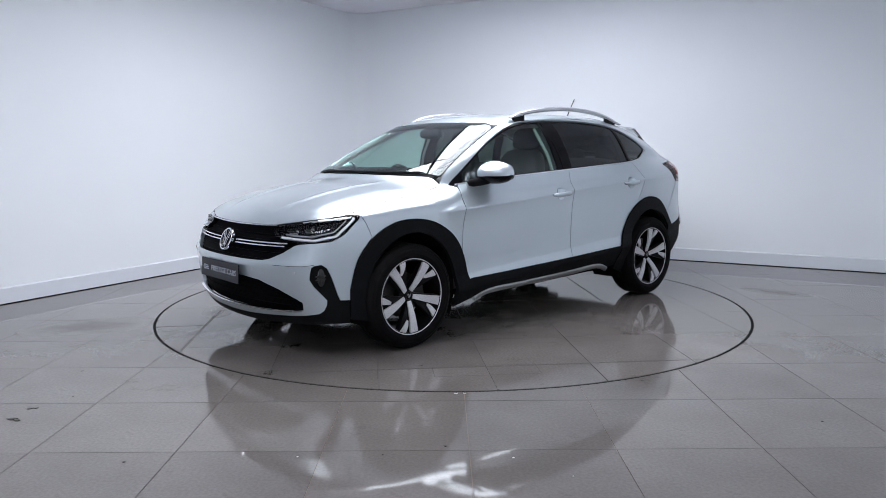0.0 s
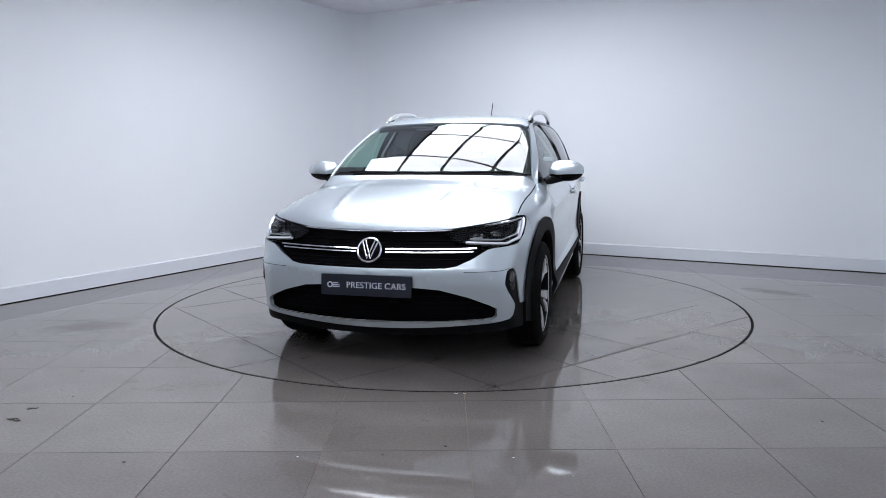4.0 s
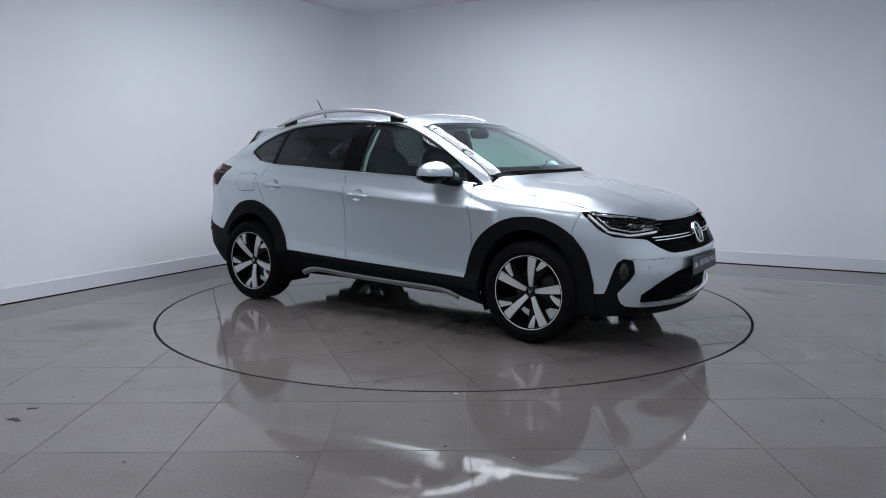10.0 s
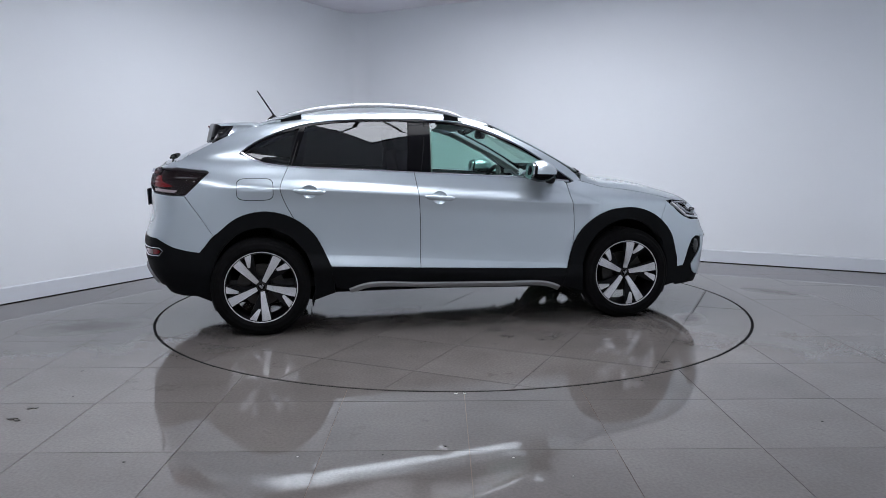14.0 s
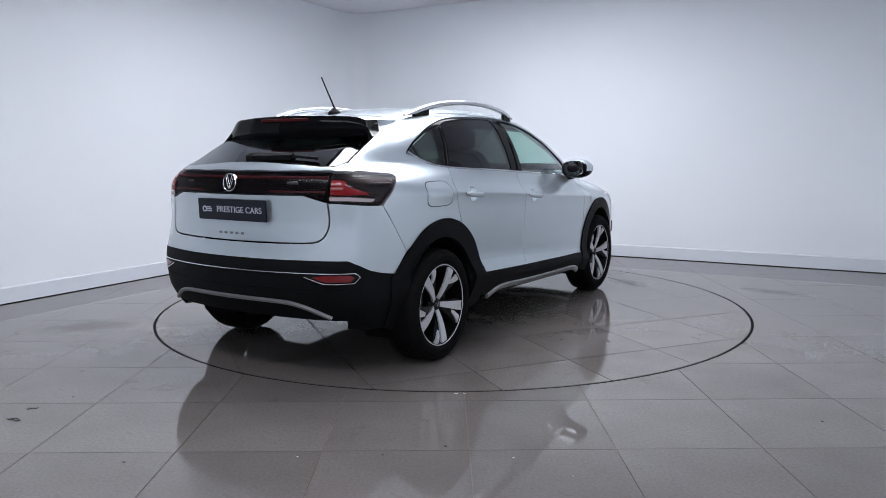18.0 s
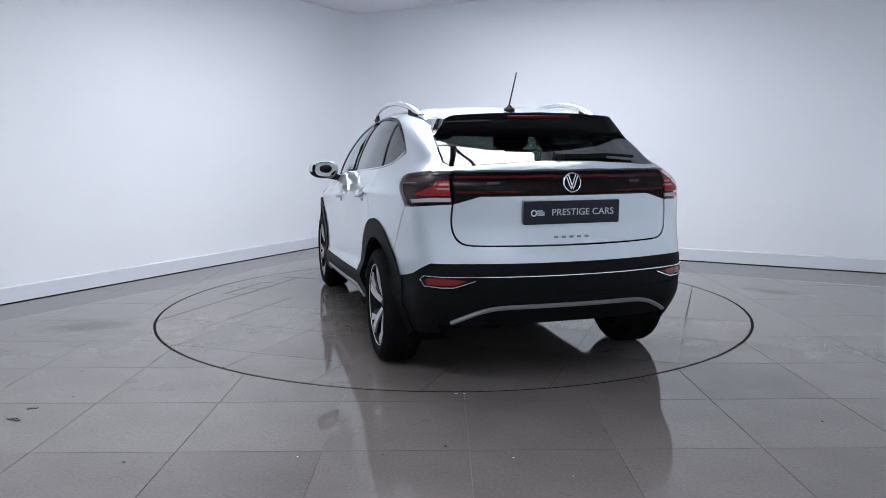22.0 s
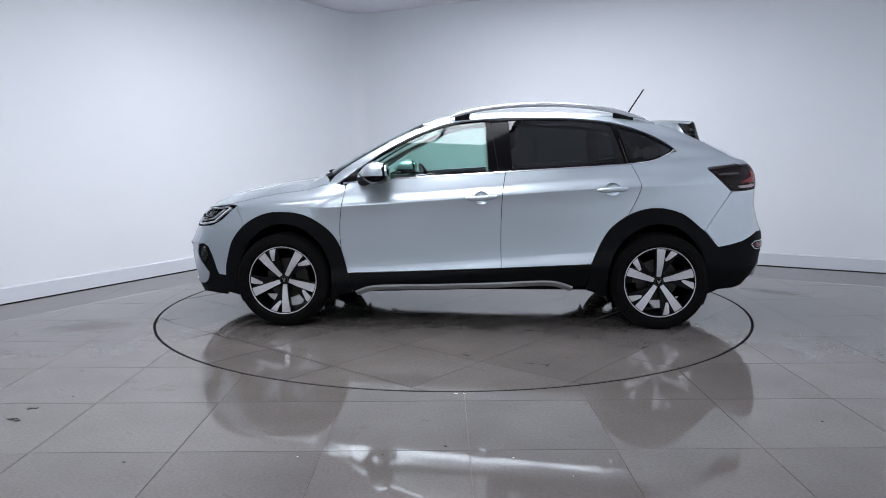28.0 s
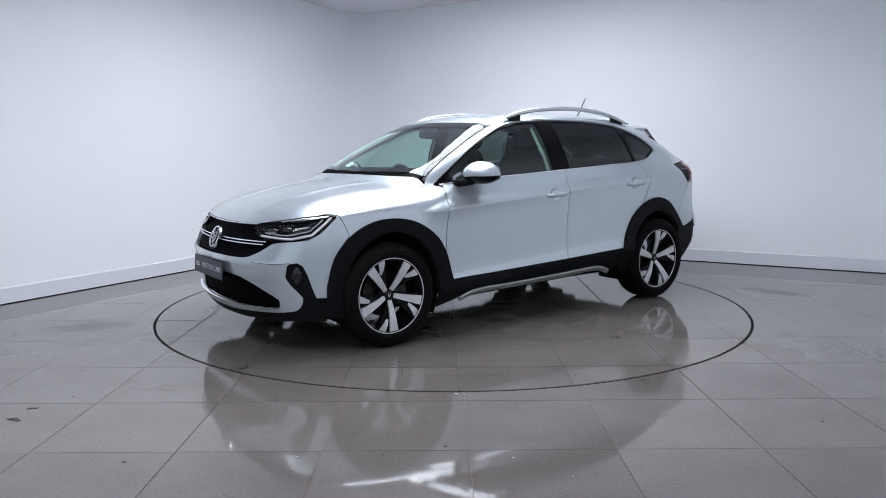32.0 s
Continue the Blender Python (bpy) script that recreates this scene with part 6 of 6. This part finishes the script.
# a small access plate and cracked cuts in the disc
u0, u1, v0, v1 = 1.785, 1.972, -0.295, 0.292
for a, b, w in (((u0, v0), (u1, v0), 0.004), ((u1, v0), (u1, v1), 0.005), ((u1, v1), (u0, v1), 0.003), ((u0, v1), (u0, v0), 0.002), ((1.78, -1.20), (1.785, -1.32), 0.004), ((1.70, -1.20), (1.80, -1.19), 0.004),
                ((0.60, -1.78), (0.62, -2.16), 0.004), ((-1.18, -0.60), (-1.19, -1.75), 0.004), ((1.33, 0.25), (1.34, 1.40), 0.003), ((-1.79, 0.4), (-1.80, -1.2), 0.004), ((0.3, -1.81), (1.3, -1.81), 0.005), ((-1.2, 1.21), (0.1, 1.20), 0.005),
                ((1.80, -0.7), (1.80, 1.3), 0.0035), ((-1.55, -1.2), (-0.6, -1.19), 0.0035), ((0.98, -0.61), (1.98, -0.60), 0.0035)):
    seam(turntable, a, b, w * 1.3, SEAM, "cut_line", DISC)

# scuffs, chips and debris on the floor
def chip(x, y, size, mat, turn):
    k = 9
    loop = [(x + size * rnd.uniform(0.5, 1.0) * math.cos(2 * math.pi * i / k + turn) * (1.6 if i % 3 == 0 else 0.8), y + size * rnd.uniform(0.5, 1.0) * math.sin(2 * math.pi * i / k + turn)) for i in range(k)]
    v, f = slab(loop, 0.0022, 0.002)
    return link_mesh("debris", v, f, mat, ground)


for x, y, s in ((-2.02, -2.615, 0.022), (-1.985, -2.63, 0.015), (-2.02, -2.475, 0.016), (-1.99, -2.47, 0.010), (-2.07, -1.867, 0.009), (-1.295, -3.086, 0.007), (-0.03, -2.934, 0.010), (-0.28, -3.02, 0.004), (-1.9, -2.3, 0.004), (1.65, -2.66, 0.006), (-1.2, -1.95, 0.005), (1.9, -3.0, 0.005)):
    chip(x, y, s, SEAM, rnd.uniform(0, 3))
for x, y, s in ((0.24, -3.05, 0.005), (-0.62, -3.04, 0.004), (0.45, -3.22, 0.004), (-1.85, -0.3, 0.006), (0.02, -2.27, 0.010), (0.06, -2.268, 0.008)):
    chip(x, y, s, PALE, rnd.uniform(0, 3))


def stain_material():
    """Dried dirty water: a dark film that thins out towards its ragged edge."""
    m = bpy.data.materials.new("dirt_film")
    m.use_nodes = True
    n, l = m.node_tree.nodes, m.node_tree.links
    b = n["Principled BSDF"]
    b.inputs["Base Color"].default_value = (0.055, 0.047, 0.042, 1)
    b.inputs["Roughness"].default_value = 0.35
    tc, ns, gr = n.new("ShaderNodeTexCoord"), n.new("ShaderNodeTexNoise"), n.new("ShaderNodeTexGradient")
    gr.gradient_type = "SPHERICAL"
    ns.inputs["Scale"].default_value, ns.inputs["Detail"].default_value, ns.inputs["Roughness"].default_value = 3.0, 8, 0.65
    l.new(tc.outputs["Object"], ns.inputs["Vector"])
    l.new(tc.outputs["Object"], gr.inputs["Vector"])
    add, mr = n.new("ShaderNodeMath"), n.new("ShaderNodeMapRange")
    add.operation = "MULTIPLY_ADD"
    add.inputs[1].default_value = 0.55
    l.new(gr.outputs["Fac"], add.inputs[0])
    l.new(ns.outputs["Fac"], add.inputs[2])
    mr.inputs["From Min"].default_value, mr.inputs["From Max"].default_value = 0.62, 0.95
    mr.inputs["To Max"].default_value = 0.22
    l.new(add.outputs["Value"], mr.inputs["Value"])
    mix, tr = n.new("ShaderNodeMixShader"), n.new("ShaderNodeBsdfTransparent")
    l.new(mr.outputs["Result"], mix.inputs["Fac"])
    l.new(tr.outputs["BSDF"], mix.inputs[1])
    l.new(b.outputs["BSDF"], mix.inputs[2])
    l.new(mix.outputs["Shader"], n["Material Output"].inputs["Surface"])
    return m


DIRT = stain_material()
ring = [(math.cos(a), math.sin(a), 0.0) for a in np.linspace(0, 2 * math.pi, 41)[:-1]]
for x, y, a, b, turn, base in ((-2.55, -0.80, 0.46, 0.26, 20, ground), (2.75, 0.35, 0.30, 0.12, -40, ground), (1.55, -0.95, 0.24, 0.12, 60, turntable)):
    ob = link_mesh("dirt_film", ring, [tuple(range(40))], DIRT, base)
    ob.matrix_basis = pose(x, y, 0.0012, 0, 0, turn) @ Matrix.Diagonal((a, b, 1, 1))


# ---- what moves ----
TURN = [(0, 221.97), (0.5, 221.97), (1, 223.7), (1.5, 226.9), (2, 231.73), (2.5, 237.61), (3, 243.69), (3.5, 249.54), (4.5, 261.30), (5.5, 273.25), (6, 279.19), (7, 290.98),
        (8, 302.74), (9, 314.35), (10, 325.88), (11, 337.4), (12, 348.92), (13, 360.28), (14, 371.54), (14.5, 377.20), (15.5, 388.85), (16.5, 400.64), (17, 406.66), (18, 418.62),
        (19, 430.66), (20, 442.64), (21, 454.56), (22, 466.61), (23, 478.63), (24, 490.41), (25, 501.95), (25.5, 507.6), (26.5, 519.1), (27.5, 530.81), (28, 536.77), (29, 548.5),
        (30, 560.14), (30.5, 566.0), (31, 571.44), (31.5, 574.87), (32, 576.79)]
OFF_X, OFF_Y = -0.1607, 0.0359


def motions():
    walk(turntable, [(t, pose(0, 0, 0, 0, 0, a)) for t, a in TURN])
    walk(car, [(t, pose(0, 0, 0, 0, 0, a) @ pose(OFF_X, OFF_Y, 0)) for t, a in TURN])


motions()
